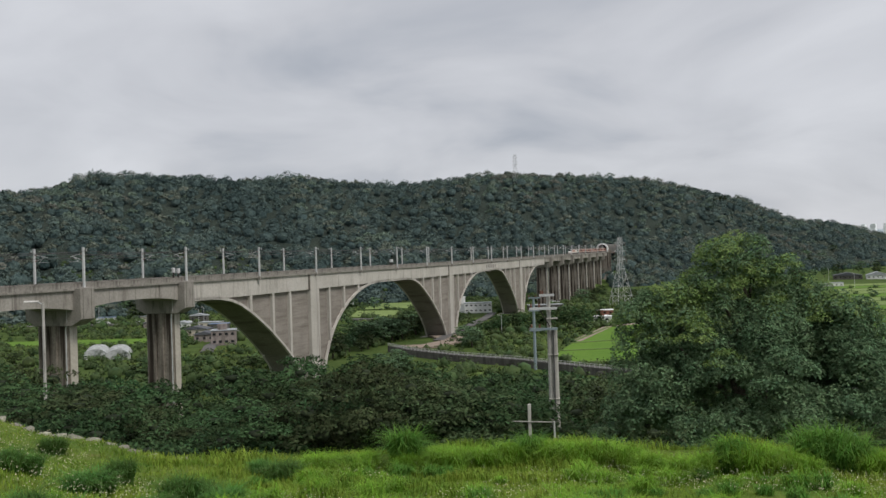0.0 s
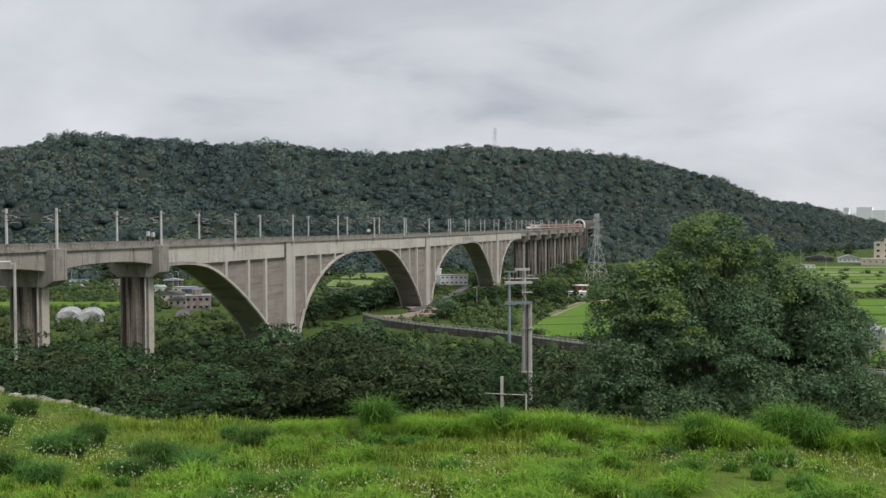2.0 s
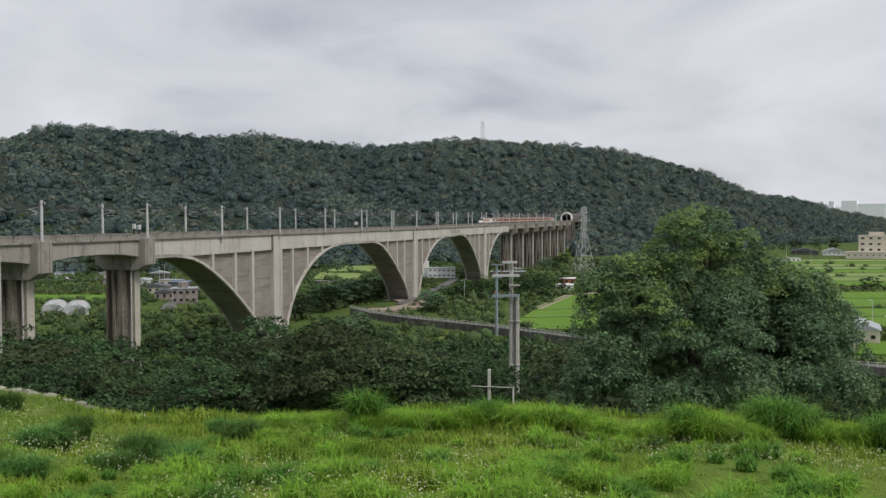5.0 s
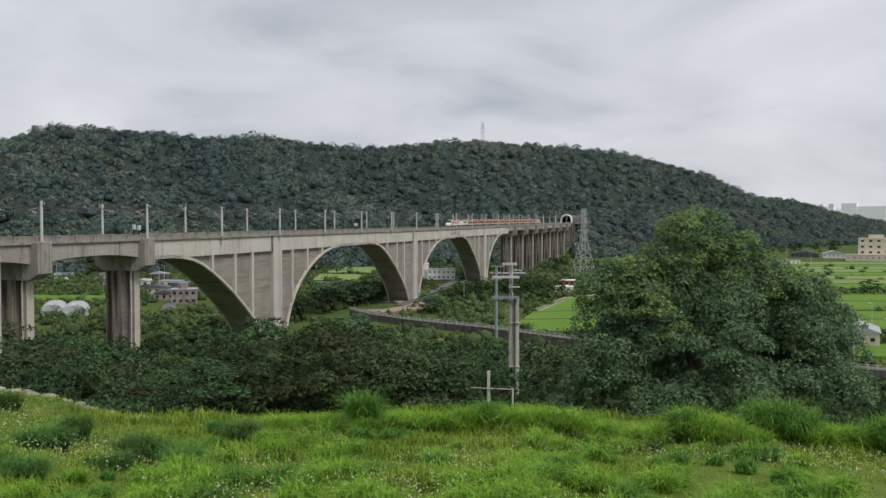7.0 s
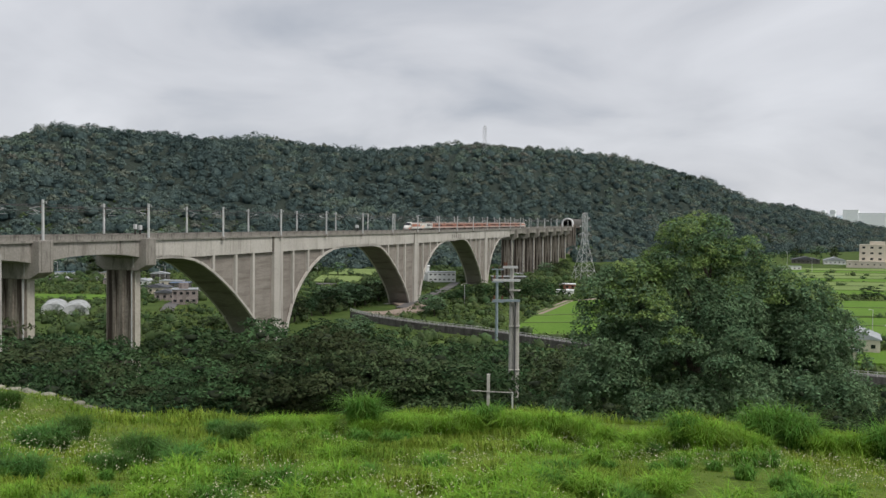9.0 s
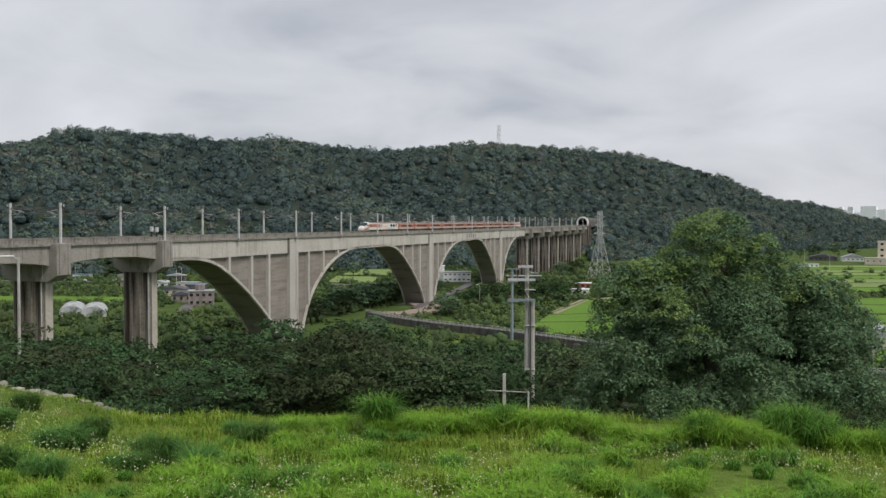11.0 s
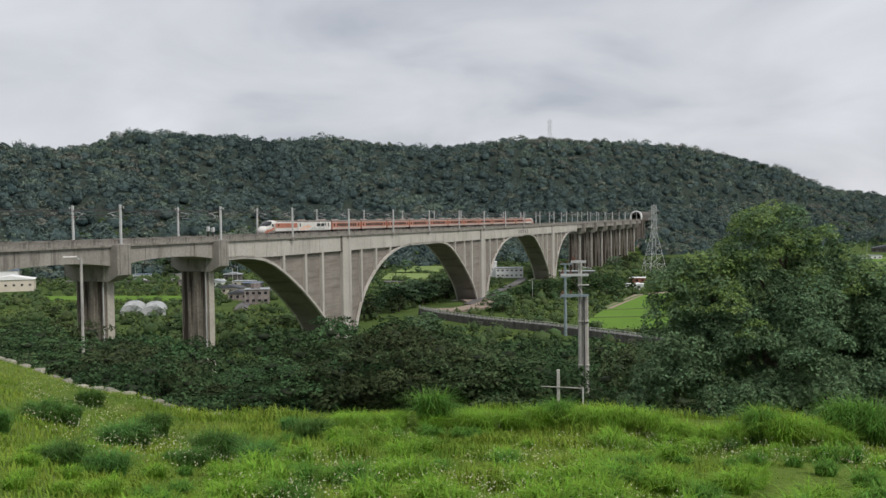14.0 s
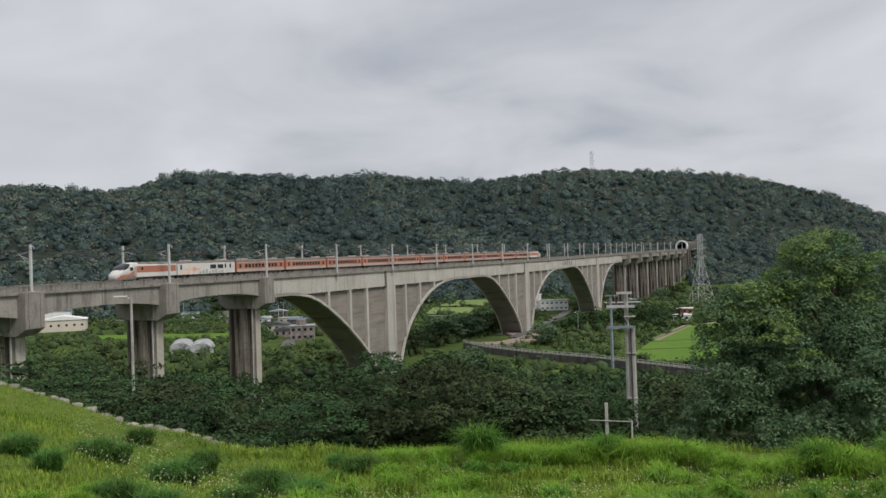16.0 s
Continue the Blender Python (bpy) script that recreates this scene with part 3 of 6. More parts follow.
# deck slab, lips and parapet panels along the line
S0, S1 = -25.0, 900.0
cuts = [S0, 5.4] + [q for q in LEFT[4::-1]] + [245.5, 314.5, 383.5, 452.5, 521.5, 590.6] + RIGHT + [S1]
cuts = sorted(set(cuts))
PANEL = {}
for a, b in zip(cuts, cuts[1:]):
    dz0, dz1 = rise(a), rise(b)
    bm = bmesh.new()

    def slab(y0, y1, z0, z1):
        v = box(bm, a + 0.02 - BASE_S, b - 0.02 - BASE_S, y0, y1, z0 - BASE_Z, z1 - BASE_Z)
        for i, q in enumerate(v):
            q.co.z += dz0 if i < 4 else dz1

    slab(-5.25, 5.25, -4.75, -4.05)
    slab(-5.5, -5.2, -4.82, -4.40)
    slab(5.2, 5.5, -4.82, -4.40)
    part("deck_slab", bm, M_CONC_PARA, viaduct)
    bm = bmesh.new()
    slab(-4.4, 4.4, -4.04, -3.78)
    part("ballast_bed", bm, M_BALLAST, viaduct)
    bm = bmesh.new()
    for c in (-1.9, 1.9):
        for e in (-0.56, 0.56):
            slab(c + e - 0.035, c + e + 0.035, -3.78, -3.62)
    part("rails", bm, M_RAIL, viaduct)
    n = max(1, round((b - a) / 5.75))
    for i in range(n):
        p0, p1 = a + (b - a) * i / n, a + (b - a) * (i + 1) / n
        key = round(p1 - p0, 2)
        for e in (-1, 1):
            m = Matrix.Translation(bl((p0 + p1) / 2, MID_V + e * 5.27, -4.4 + rise((p0 + p1) / 2)))
            if key not in PANEL:
                h = (p1 - p0) / 2 - 0.035
                PANEL[key] = part("parapet_panel", boxes((-h, h, -0.11, 0.11, 0.0, 0.86), (-h, h, -0.17, 0.17, 0.86, 1.0)), M_CONC_PARA, viaduct, m=m)
            else:
                again(PANEL[key], viaduct, m)

# tunnel mouth
portal = empty("tunnel_portal", at_bridge(900, MID_V, -4.2 + rise(900)), "pale concrete ring of a railway tunnel mouth", "tunnel portal", kind="structure")


def portal_parts():
    def arc(r, n=24):
        return [(-r, 0.0)] + [(-r * math.cos(math.pi * i / n), 3.2 + (r * 1.02) * math.sin(math.pi * i / n)) for i in range(n + 1)] + [(r, 0.0)]

    def ring(r0, r1, x0, x1):
        bm = bmesh.new()
        A, B = arc(r0), arc(r1)
        rows = [[bm.verts.new((x, y, h)) for y, h in q] for x, q in ((x0, A), (x0, B), (x1, B), (x1, A))]
        for k in range(4):
            p, q = rows[k], rows[(k + 1) % 4]
            for i in range(len(p) - 1):
                bm.faces.new((p[i], p[i + 1], q[i + 1], q[i]))
        bmesh.ops.recalc_face_normals(bm, faces=bm.faces[:])
        return bm

    part("portal_ring", ring(4.7, 5.9, -1.2, 4), M_WHITEWALL, portal)
    part("headwall", boxes((0.5, 2.0, -8.5, -5.4, -32, 2.5), (0.5, 2.0, 5.4, 8.5, -32, 2.5), (0.5, 2.0, -5.4, 5.4, -32, -0.3)), M_CONC_PIER, portal)
    # dark concrete: part of the bore's darkness is put into this colour
    part("tunnel_lining", ring(4.7, 5.2, 4, 330), M_WALLC, portal)
    bm = boxes((-0.5, 330, -5, 5, -1.0, -0.15))
    part("tunnel_floor", bm, M_BALLAST, portal)
    # unseen wall added to close the bore, so that it stays dark
    part("tunnel_end", boxes((329, 330, -5, 5, -1, 9)), M_CONC_PIER, portal)


portal_parts()

# ---- catenary masts and wires ----
MAST_S = [108.5 + 34.35 * k for k in range(-3, 24)]
MAST_S = [q for q in MAST_S if q < 890]
RAIL_Z = -3.62


def catenary_mast():
    m = empty("catenary_mast", at_bridge(0, 0, 0), "grey steel catenary mast with bracket arms on the viaduct", "catenary mast", "masts along the viaduct")
    part("mast", boxes((-0.2, 0.2, -0.2, 0.2, 0.0, 8.1), bevel=0.03), M_GALV, m)
    part("base_plate", boxes((-0.4, 0.4, -0.4, 0.4, 0.0, 0.14)), M_CONC, m)
    part("cantilever", tubes(((0, 0.1, 6.9), (0, 3.3, 6.3), 0.045), ((0, 0.1, 5.5), (0, 2.9, 6.4), 0.045), ((0, 1.2, 5.3), (0, 3.5, 5.25), 0.035), ((0, 2.4, 6.25), (0, 1.2, 5.3), 0.035), n=6), M_GALV, m)
    for p0, p1 in (((0, 0.1, 6.9), (0, 0.65, 6.79)), ((0, 0.1, 5.5), (0, 0.6, 5.66))):
        part("insulator", tubes((p0, p1, 0.11), n=8), M_INSUL, m)
    part("feeder_arm", tubes(((0, 0.0, 7.7), (0, -0.9, 7.75), 0.05), ((0, -0.8, 7.7), (0, -0.8, 7.3), 0.07), n=6), M_GALV, m)
    return m


mast0 = catenary_mast()
first = True
for k, s in enumerate(MAST_S):
    for v, turn in ((123.85, 0), (136.15, 180)):
        on_cap = any(abs(s - q) < 1.5 for q in LEFT + RIGHT)
        near_v = v if on_cap else (124.35 if turn == 0 else 135.65)
        m = at_bridge(s, near_v, -4.36 + rise(s) if on_cap else -4.4 + rise(s), turn)
        if first:
            mast0.matrix_basis = m
            first = False
        else:
            copy_thing(mast0, m)
    # bracket step that carries the mast on the arches
    if not any(abs(s - q) < 1.5 for q in LEFT + RIGHT):
        for v in (124.35, 135.65):
            part("mast_bracket", boxes((s - 0.5 - BASE_S, s + 0.5 - BASE_S, v - MID_V - 0.45, v - MID_V + 0.45, -5.2 - BASE_Z + rise(s), -4.4 - BASE_Z + rise(s))), M_CONC_PARA, viaduct)


def wire(name, v, z0, sag, r, label):
    bm = bmesh.new()
    for a, b in zip(MAST_S, MAST_S[1:]):
        n = 5
        pts = []
        for i in range(n + 1):
            t = i / n
            s = a + (b - a) * t
            pts.append(bridge_place(s, v, z0 + rise(s) - sag * 4 * t * (1 - t)))
        pipe(bm, pts, r, 4)
    bmesh.ops.remove_doubles(bm, verts=bm.verts[:], dist=0.004)
    tagged(mesh_object(name, bm, M_WIRE), label, "overhead wire", "overhead wires")


for v in (128.1, 131.9):
    wire("contact_wire", v, 1.65, 0.05, 0.04, "thin dark contact wire above the track")
    wire("catenary_wire", v, 2.75, 0.55, 0.04, "sagging dark carrier wire above the track")
for v in (123.5, 136.5):
    wire("feeder_wire", v, 2.95, 0.45, 0.045, "sagging dark feeder wire along the masts")


# ---- train: two streamlined locomotives and twelve coaches; local x runs back from the nose ----
train = empty("passenger_train", at_bridge(700, 128.1, RAIL_Z), "orange and cream push-pull express train crossing the viaduct", "train")
W = 1.42


def loft(sections, mi=None):
    """Rings of (x, half width, bottom, shoulder, top)."""
    bm = bmesh.new()
    rings = []
    for x, w, zb, zs, zt in sections:
        prof = [(-w, zb), (-w, zs), (-w * 0.86, zs + (zt - zs) * 0.6), (-w * 0.5, zt - 0.03), (0, zt), (w * 0.5, zt - 0.03), (w * 0.86, zs + (zt - zs) * 0.6), (w, zs), (w, zb)]
        rings.append([bm.verts.new((x, y, z)) for y, z in prof])
    for a, b in zip(rings, rings[1:]):
        for i in range(len(a)):
            j = (i + 1) % len(a)
            bm.faces.new((a[i], b[i], b[j], a[j]))
    bm.faces.new(rings[0])
    bm.faces.new(rings[-1][::-1])
    bmesh.ops.recalc_face_normals(bm, faces=bm.faces[:])
    return bm


def bogie(parent, x):
    bm = boxes((x - 1.5, x + 1.5, -1.15, 1.15, 0.42, 0.72))
    for dx in (-1.05, 1.05):
        for e in (-1, 1):
            tube(bm, (x + dx, e * 0.60, 0.43), (x + dx, e * 0.78, 0.43), 0.43, n=14)
    part("bogie", bm, M_DARK, parent)


def coach(x0, mural=False):
    c = empty("coach", Matrix.Translation((x0, 0, 0)), "", "")
    c.parent = train
    L = 20.1
    if mural:
        tagged(c, "white coach with a pale painted mural")
    body = M_WHITE if mural else M_ORANGE
    part("body", loft([(0.15, W, 0.85, 3.2, 3.45), (0.3, W, 0.85, 3.2, 3.5), (L - 0.3, W, 0.85, 3.2, 3.5), (L - 0.15, W, 0.85, 3.2, 3.45)]), body, c)
    part("roof", loft([(0.2, W * 0.97, 3.16, 3.36, 3.78), (L - 0.2, W * 0.97, 3.16, 3.36, 3.78)]), M_ROOFGREY, c)
    for x in (3.2, 15.6):
        part("roof_unit", boxes((x, x + 2.4, -0.75, 0.75, 3.7, 4.02), bevel=0.08), M_CREAM, c)
    part("skirt", boxes((3.9, L - 3.9, -1.3, 1.3, 0.35, 0.86)), M_DARK, c)
    part("gangway", boxes((-0.12, 0.16, -0.75, 0.75, 0.9, 3.3), (L - 0.16, L + 0.12, -0.75, 0.75, 0.9, 3.3)), M_DARK, c)
    bogie(c, 3.0)
    bogie(c, L - 3.0)
    win = [1.6] + [3.9 + 1.36 * i for i in range(10)] + [L - 1.6]
    for e in (-1, 1):
        y = e * (W + 0.012)
        if mural:
            for x in (11.0, 13.6):
                part("window", boxes((x, x + 2.0, y - 0.02, y + 0.02, 1.95, 2.85)), M_GLASS, c)
            for x in (1.0, 16.2, L - 2.1):
                part("window", boxes((x, x + 0.5, y - 0.02, y + 0.02, 1.95, 2.95)), M_GLASS, c)
            part("mural_band", boxes((2.6, 7.5, y - 0.008, y + 0.008, 1.7, 2.2), (1.2, 4.2, y - 0.008, y + 0.008, 1.05, 1.5), (5.2, 6.0, y - 0.008, y + 0.008, 1.1, 2.5)), M_PALEORANGE, c)
            part("mural_shapes", boxes(*[(7.2 + 1.1 * i, 7.9 + 1.1 * i, y - 0.009, y + 0.009, 0.95, 1.35 + 0.25 * (i * 7 % 3)) for i in range(8)]), M_GREENGREY, c)
        else:
            part("cream_band", boxes((0.32, L - 0.32, y - 0.006, y + 0.006, 0.87, 1.55), (0.32, L - 0.32, y - 0.006, y + 0.006, 2.92, 3.12)), M_CREAM, c)
            for i, x in enumerate(win):
                w = 0.34 if i in (0, 11) else 0.48
                part("window", boxes((x - w, x + w, y - 0.018, y + 0.018, 1.85, 2.68)), M_GLASS, c)
    return c


def locomotive(x0, back):
    m = Matrix.Translation((x0, 0, 0)) @ pose(0, 0, 0, 0, 0, 180 if back else 0)
    c = empty("locomotive", m, "white and orange streamlined locomotive", "")
    c.parent = train
    L = 17.2
    part("nose", loft([(0.0, 0.75, 0.75, 1.15, 1.35), (0.25, 1.0, 0.5, 1.35, 1.65), (0.9, 1.22, 0.4, 1.75, 2.1), (1.9, 1.36, 0.4, 2.3, 2.75), (3.0, W, 0.4, 2.8, 3.35), (4.0, W, 0.4, 3.05, 3.7), (5.2, W, 0.6, 3.15, 3.86)]), M_WHITE, c, smooth=True)
    part("body", loft([(5.2, W, 0.85, 3.15, 3.86), (6.5, W, 0.85, 3.2, 3.8), (L - 0.1, W, 0.85, 3.2, 3.7)]), M_WHITE, c)
    part("windscreen", loft([(1.35, 1.05, 2.2, 2.36, 2.5), (2.1, 1.38, 2.35, 2.72, 3.0), (3.1, 1.44, 2.75, 3.1, 3.5), (3.6, 1.3, 3.1, 3.4, 3.66)]), M_GLASS, c, smooth=True)
    part("roof", loft([(6.0, W * 0.92, 3.3, 3.5, 3.87), (L - 0.2, W * 0.95, 3.2, 3.4, 3.8)]), M_ROOFGREY, c)
    for e in (-1, 1):
        y = e * (W + 0.01)
        part("orange_band", boxes((5.4, L - 0.3, y - 0.012, y + 0.012, 1.75, 3.05)), M_ORANGE, c)
        bm = bmesh.new()
        prism(bm, [(0.7, 0.95), (3.1, 0.85), (5.4, 1.9), (5.4, 2.5), (3.2, 1.45), (0.9, 1.3)], y * 0.995 - 0.012, y * 0.995 + 0.012)
        bmesh.ops.recalc_face_normals(bm, faces=bm.faces[:])
        part("orange_swoosh", bm, M_ORANGE, c)
        part("chin_band", boxes((0.5, 2.4, y * 0.88 - 0.09, y * 0.88 + 0.09, 0.55, 0.95)), M_ORANGE, c)
        part("side_window", boxes((3.45, 4.35, y - 0.02, y + 0.02, 2.2, 2.85), (6.6, 7.2, y - 0.02, y + 0.02, 2.3, 2.8)), M_GLASS, c)
        part("cab_door", boxes((4.7, 5.35, y - 0.02, y + 0.02, 1.0, 2.9)), M_CREAM, c)
        part("headlight", boxes((0.12, 0.4, e * 0.72 - 0.2, e * 0.72 + 0.2, 1.28, 1.45)), M_LAMP, c)
    part("underframe", boxes((3.2, L - 0.6, -1.25, 1.25, 0.4, 0.9)), M_DARK, c)
    bogie(c, 5.2)
    bogie(c, L - 3.4)
    return c


locomotive(1.4, False)
PITCH = 20.5
for k in range(12):
    coach(18.75 + PITCH * k, mural=(k == 0))
locomotive(18.75 + PITCH * 12 + 17.3, True)


# ---- trees and shrubs ----
def ico_arrays():
    ico = bmesh.new()
    bmesh.ops.create_icosphere(ico, subdivisions=1, radius=1)
    iv = np.array([q.co[:] for q in ico.verts])
    it = np.array([[q.index for q in f.verts] for f in ico.faces])
    ico.free()
    return iv, it


ICO = ico_arrays()


# ---- woods on the ridge ----
def woods():
    rng = np.random.default_rng(3)
    n = 70000
    az = rng.uniform(-44, 33, n)
    foot = np.interp(az, FOOT_AZ, FOOT_R)
    r = foot + 6 + rng.uniform(0, 1, n) * 440
    x, y = r * np.sin(np.radians(az)), r * np.cos(np.radians(az))
    s, v = UX * x + UY * y, -UY * x + UX * y
    ok = ~((np.abs(v - MID_V) < 10) & (s < 903))
    keep, cell = [], set()
    for i in np.nonzero(ok)[0]:
        k = (int(x[i] // 12.4), int(y[i] // 12.4))
        if k not in cell:
            cell.add(k)
            keep.append(i)
    x, y = x[keep], y[keep]
    z = height(x, y)
    m = len(keep)
    big = 0.5 + 0.5 * wave(x, y, 0.05)
    rad = rng.uniform(4.9, 7.4, m) * rng.choice([0.85, 1.0, 1.3], m, p=[0.3, 0.45, 0.25]) * (0.85 + 0.3 * big)
    tall = rad * rng.uniform(0.7, 1.05, m)
    zc = z + 1.0 + tall * 0.5 + rng.normal(0, 1.7, m)
    # each crown is a heap of rounded boughs
    B = 7
    a = rng.uniform(0, 6.283, (m, 1)) + np.arange(B)[None] * 2.4 + rng.normal(0, 0.3, (m, B))
    out = np.sqrt((np.arange(B)[None] + 0.15) / B) * rng.uniform(0.65, 1.0, (m, B))
    bx = x[:, None] + np.cos(a) * out * rad[:, None]
    by = y[:, None] + np.sin(a) * out * rad[:, None]
    bz = zc[:, None] + tall[:, None] * (0.55 - 0.95 * out ** 2) + rng.normal(0, 0.4, (m, B))
    br = rad[:, None] * rng.uniform(0.34, 0.54, (m, B))
    c = np.stack([bx, by, bz], -1).reshape(-1, 3)
    br = br.reshape(-1)
    # tint of each crown: stands of like trees, with single ones of another kind; paler rightwards, haze put into the
    # tints
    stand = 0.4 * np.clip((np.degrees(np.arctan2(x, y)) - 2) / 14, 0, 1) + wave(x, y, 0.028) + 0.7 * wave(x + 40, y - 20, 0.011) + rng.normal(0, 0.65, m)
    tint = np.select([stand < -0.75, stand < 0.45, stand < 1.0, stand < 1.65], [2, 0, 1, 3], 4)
    iv, it = ICO
    nb = len(c)
    jit = 1 + rng.normal(0, 0.1, (m, len(iv), 1))
    cv = np.stack([x, y, zc - 0.5 * tall], 1)[:, None] + iv[None] * jit * np.stack([rad * 0.8, rad * 0.8, tall * 0.85], 1)[:, None]
    cf = it[None] + (np.arange(m) * len(iv))[:, None, None]
    # all cores take the dark tint: shade behind the leaf lumps, as colour
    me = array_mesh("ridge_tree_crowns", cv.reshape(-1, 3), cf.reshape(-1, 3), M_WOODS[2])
    me.polygons.foreach_set("use_smooth", np.ones(len(me.polygons), bool))
    tagged(new("ridge_tree_crowns", me), "rounded cores of the ridge's crowns, dark as painted shade", "woods", kind="stuff")
    K = 23
    d = rng.normal(0, 1, (nb, K, 3))
    d[..., 2] = np.abs(d[..., 2]) - 0.2
    d /= np.linalg.norm(d, axis=2, keepdims=True)
    p = c[:, None] + d * (br[:, None] * rng.uniform(0.7, 1.12, (nb, K)))[..., None] * np.array([1, 1, 0.82])
    lv, lf = leaves(rng, p.reshape(-1, 3), (d + [0, 0, 0.45]).reshape(-1, 3), 1.0, 0.62, 0.4)
    tagged(new("ridge_foliage", array_mesh("ridge_foliage", lv, lf, M_WOODS, np.repeat(tint, B * K))), "dense mixed green woodland covering the ridge, haze in its colours", "woods", kind="stuff")
    # undergrowth sheet between the stems, coloured dark as the shade under the crowns
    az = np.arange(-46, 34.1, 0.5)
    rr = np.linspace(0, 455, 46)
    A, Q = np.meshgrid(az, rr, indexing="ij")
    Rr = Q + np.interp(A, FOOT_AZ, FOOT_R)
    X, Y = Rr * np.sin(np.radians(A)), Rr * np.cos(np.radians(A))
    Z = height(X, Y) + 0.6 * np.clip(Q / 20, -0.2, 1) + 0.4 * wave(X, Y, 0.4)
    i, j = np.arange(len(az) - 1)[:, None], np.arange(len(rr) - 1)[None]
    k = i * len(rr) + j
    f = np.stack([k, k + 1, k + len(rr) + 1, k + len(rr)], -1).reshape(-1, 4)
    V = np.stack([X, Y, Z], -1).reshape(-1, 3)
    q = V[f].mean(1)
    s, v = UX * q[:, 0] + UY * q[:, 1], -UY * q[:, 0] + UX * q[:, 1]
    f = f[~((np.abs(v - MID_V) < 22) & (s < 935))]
    tagged(new("ridge_undergrowth", array_mesh("ridge_undergrowth", V, f, M_WOODS_CORE)), "undergrowth sheet beneath the ridge's trees, darkened as their shade", "undergrowth", kind="stuff")


woods()


# ---- trees and shrubs ----
def boughs(rng, lobes, n, flat=0.62):
    """Smaller leaf clumps over the upper and outer sides of the lobes."""
    b = np.array(lobes)
    d = rng.normal(0, 1, (len(b), n, 3))
    d[..., 2] = np.abs(d[..., 2]) - 0.3
    d /= np.linalg.norm(d, axis=2, keepdims=True)
    c = b[:, None, :3] + d * b[:, None, 3:] * np.array([0.8, 0.8, flat])
    r = b[:, None, 3:] * rng.uniform(0.26, 0.46, (len(b), n, 1))
    return np.concatenate([c, r], 2).reshape(-1, 4)


def leafy(rng, clumps, count, leaf, squash=0.6, under=-0.15):
    """Leaves over the upper sides of the clumps (x, y, z, r), so that each shows a lit top and a dark hollow below."""
    b = np.asarray(clumps)
    w = b[:, 3] ** 2
    k = rng.choice(len(b), count, p=w / w.sum())
    d = rng.normal(0, 1, (count, 3))
    d /= np.linalg.norm(d, axis=1, keepdims=True)
    d[:, 2] = np.where(d[:, 2] < under, -d[:, 2], d[:, 2])
    rr = b[k, 3] * (1.08 - 0.4 * rng.uniform(0, 1, count) ** 2)
    c = b[k, :3] + d * rr[:, None] * np.array([1, 1, squash])
    c[:, 2] -= 0.12 * b[k, 3] * (d[:, 0] ** 2 + d[:, 1] ** 2)
    return leaves(rng, c, d + np.array([0, 0, 0.75]), leaf, 0.5, 0.42)


def limb(bm, p0, p1, r0, r1, bends, rng, n=7):
    p = Vector(p0)
    prev = p
    for i in range(1, bends + 1):
        t = i / bends
        q = Vector(p0).lerp(Vector(p1), t) + Vector(rng.normal(0, (Vector(p1) - Vector(p0)).length * 0.035, 3))
        if i == bends:
            q = Vector(p1)
        tube(bm, prev, q, r0 + (r1 - r0) * (i - 1) / bends, r0 + (r1 - r0) * t, n=n)
        prev = q


def make_tree(name, seed, lobes, trunk, leaf, count, mat, label, category, group="", squash=0.8):
    """trunk: (height of fork, radius); lobes in metres above the foot."""
    rng = np.random.default_rng(seed)
    t = empty(name, Matrix(), label, category, group)
    bm = bmesh.new()
    fork, rad = trunk
    limb(bm, (0, 0, -0.4), (0.1, 0, fork), rad * 1.25, rad * 0.9, 3, rng, 9)
    part("trunk", bm, M_BARK, t)
    for x, y, z, r in lobes[:8 if count > 20000 else 2 if count > 1000 else 1]:
        bm = bmesh.new()
        limb(bm, (0.1, 0, fork - 0.2), (x * 0.85, y * 0.85, z - r * 0.2), rad * 0.55, rad * 0.12, 4, rng, 6)
        part("limb", bm, M_BARK, t)
    # dark cores in the lobes paint the shade between the leaves
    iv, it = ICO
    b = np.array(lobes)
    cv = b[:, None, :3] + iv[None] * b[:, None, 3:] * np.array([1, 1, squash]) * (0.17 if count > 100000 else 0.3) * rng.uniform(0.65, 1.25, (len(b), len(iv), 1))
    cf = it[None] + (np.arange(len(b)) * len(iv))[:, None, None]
    inner = new("inner_foliage", array_mesh("inner_foliage", cv.reshape(-1, 3), cf.reshape(-1, 3), M_CROWN_SHADE))
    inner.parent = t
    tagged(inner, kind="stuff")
    if count > 100000:
        v, f = leafy(rng, boughs(rng, lobes, 12), count, leaf, 0.85, -0.5)
    else:
        v, f = leafy(rng, boughs(rng, lobes, 14, 0.34), count, leaf, 0.5, -0.1)
    me = array_mesh("crown", v, f, mat)
    ob = new("crown", me)
    ob.parent = t
    return t


def shrub_lobes(rng, w, h, n, low=0.28):
    """Plates of foliage in tiers, with hollows between them."""
    out = []
    for i in range(n):
        k = (i + 0.5) / n
        a, q = 2.4 * i + rng.uniform(-0.5, 0.5), rng.uniform(0.45, 1)
        reach = w * 0.45 * float(np.interp(k, [0, 0.35, 0.7, 1], [0.35, 1.0, 0.85, 0.25])) * q
        out.append((math.cos(a) * reach, math.sin(a) * reach, h * (low + (0.91 - low) * k), rng.uniform(0.15, 0.25) * w * (1 - 0.35 * k)))
    return out


def place_xy(az, r):
    a = radians(az)
    return r * math.sin(a), r * math.cos(a)


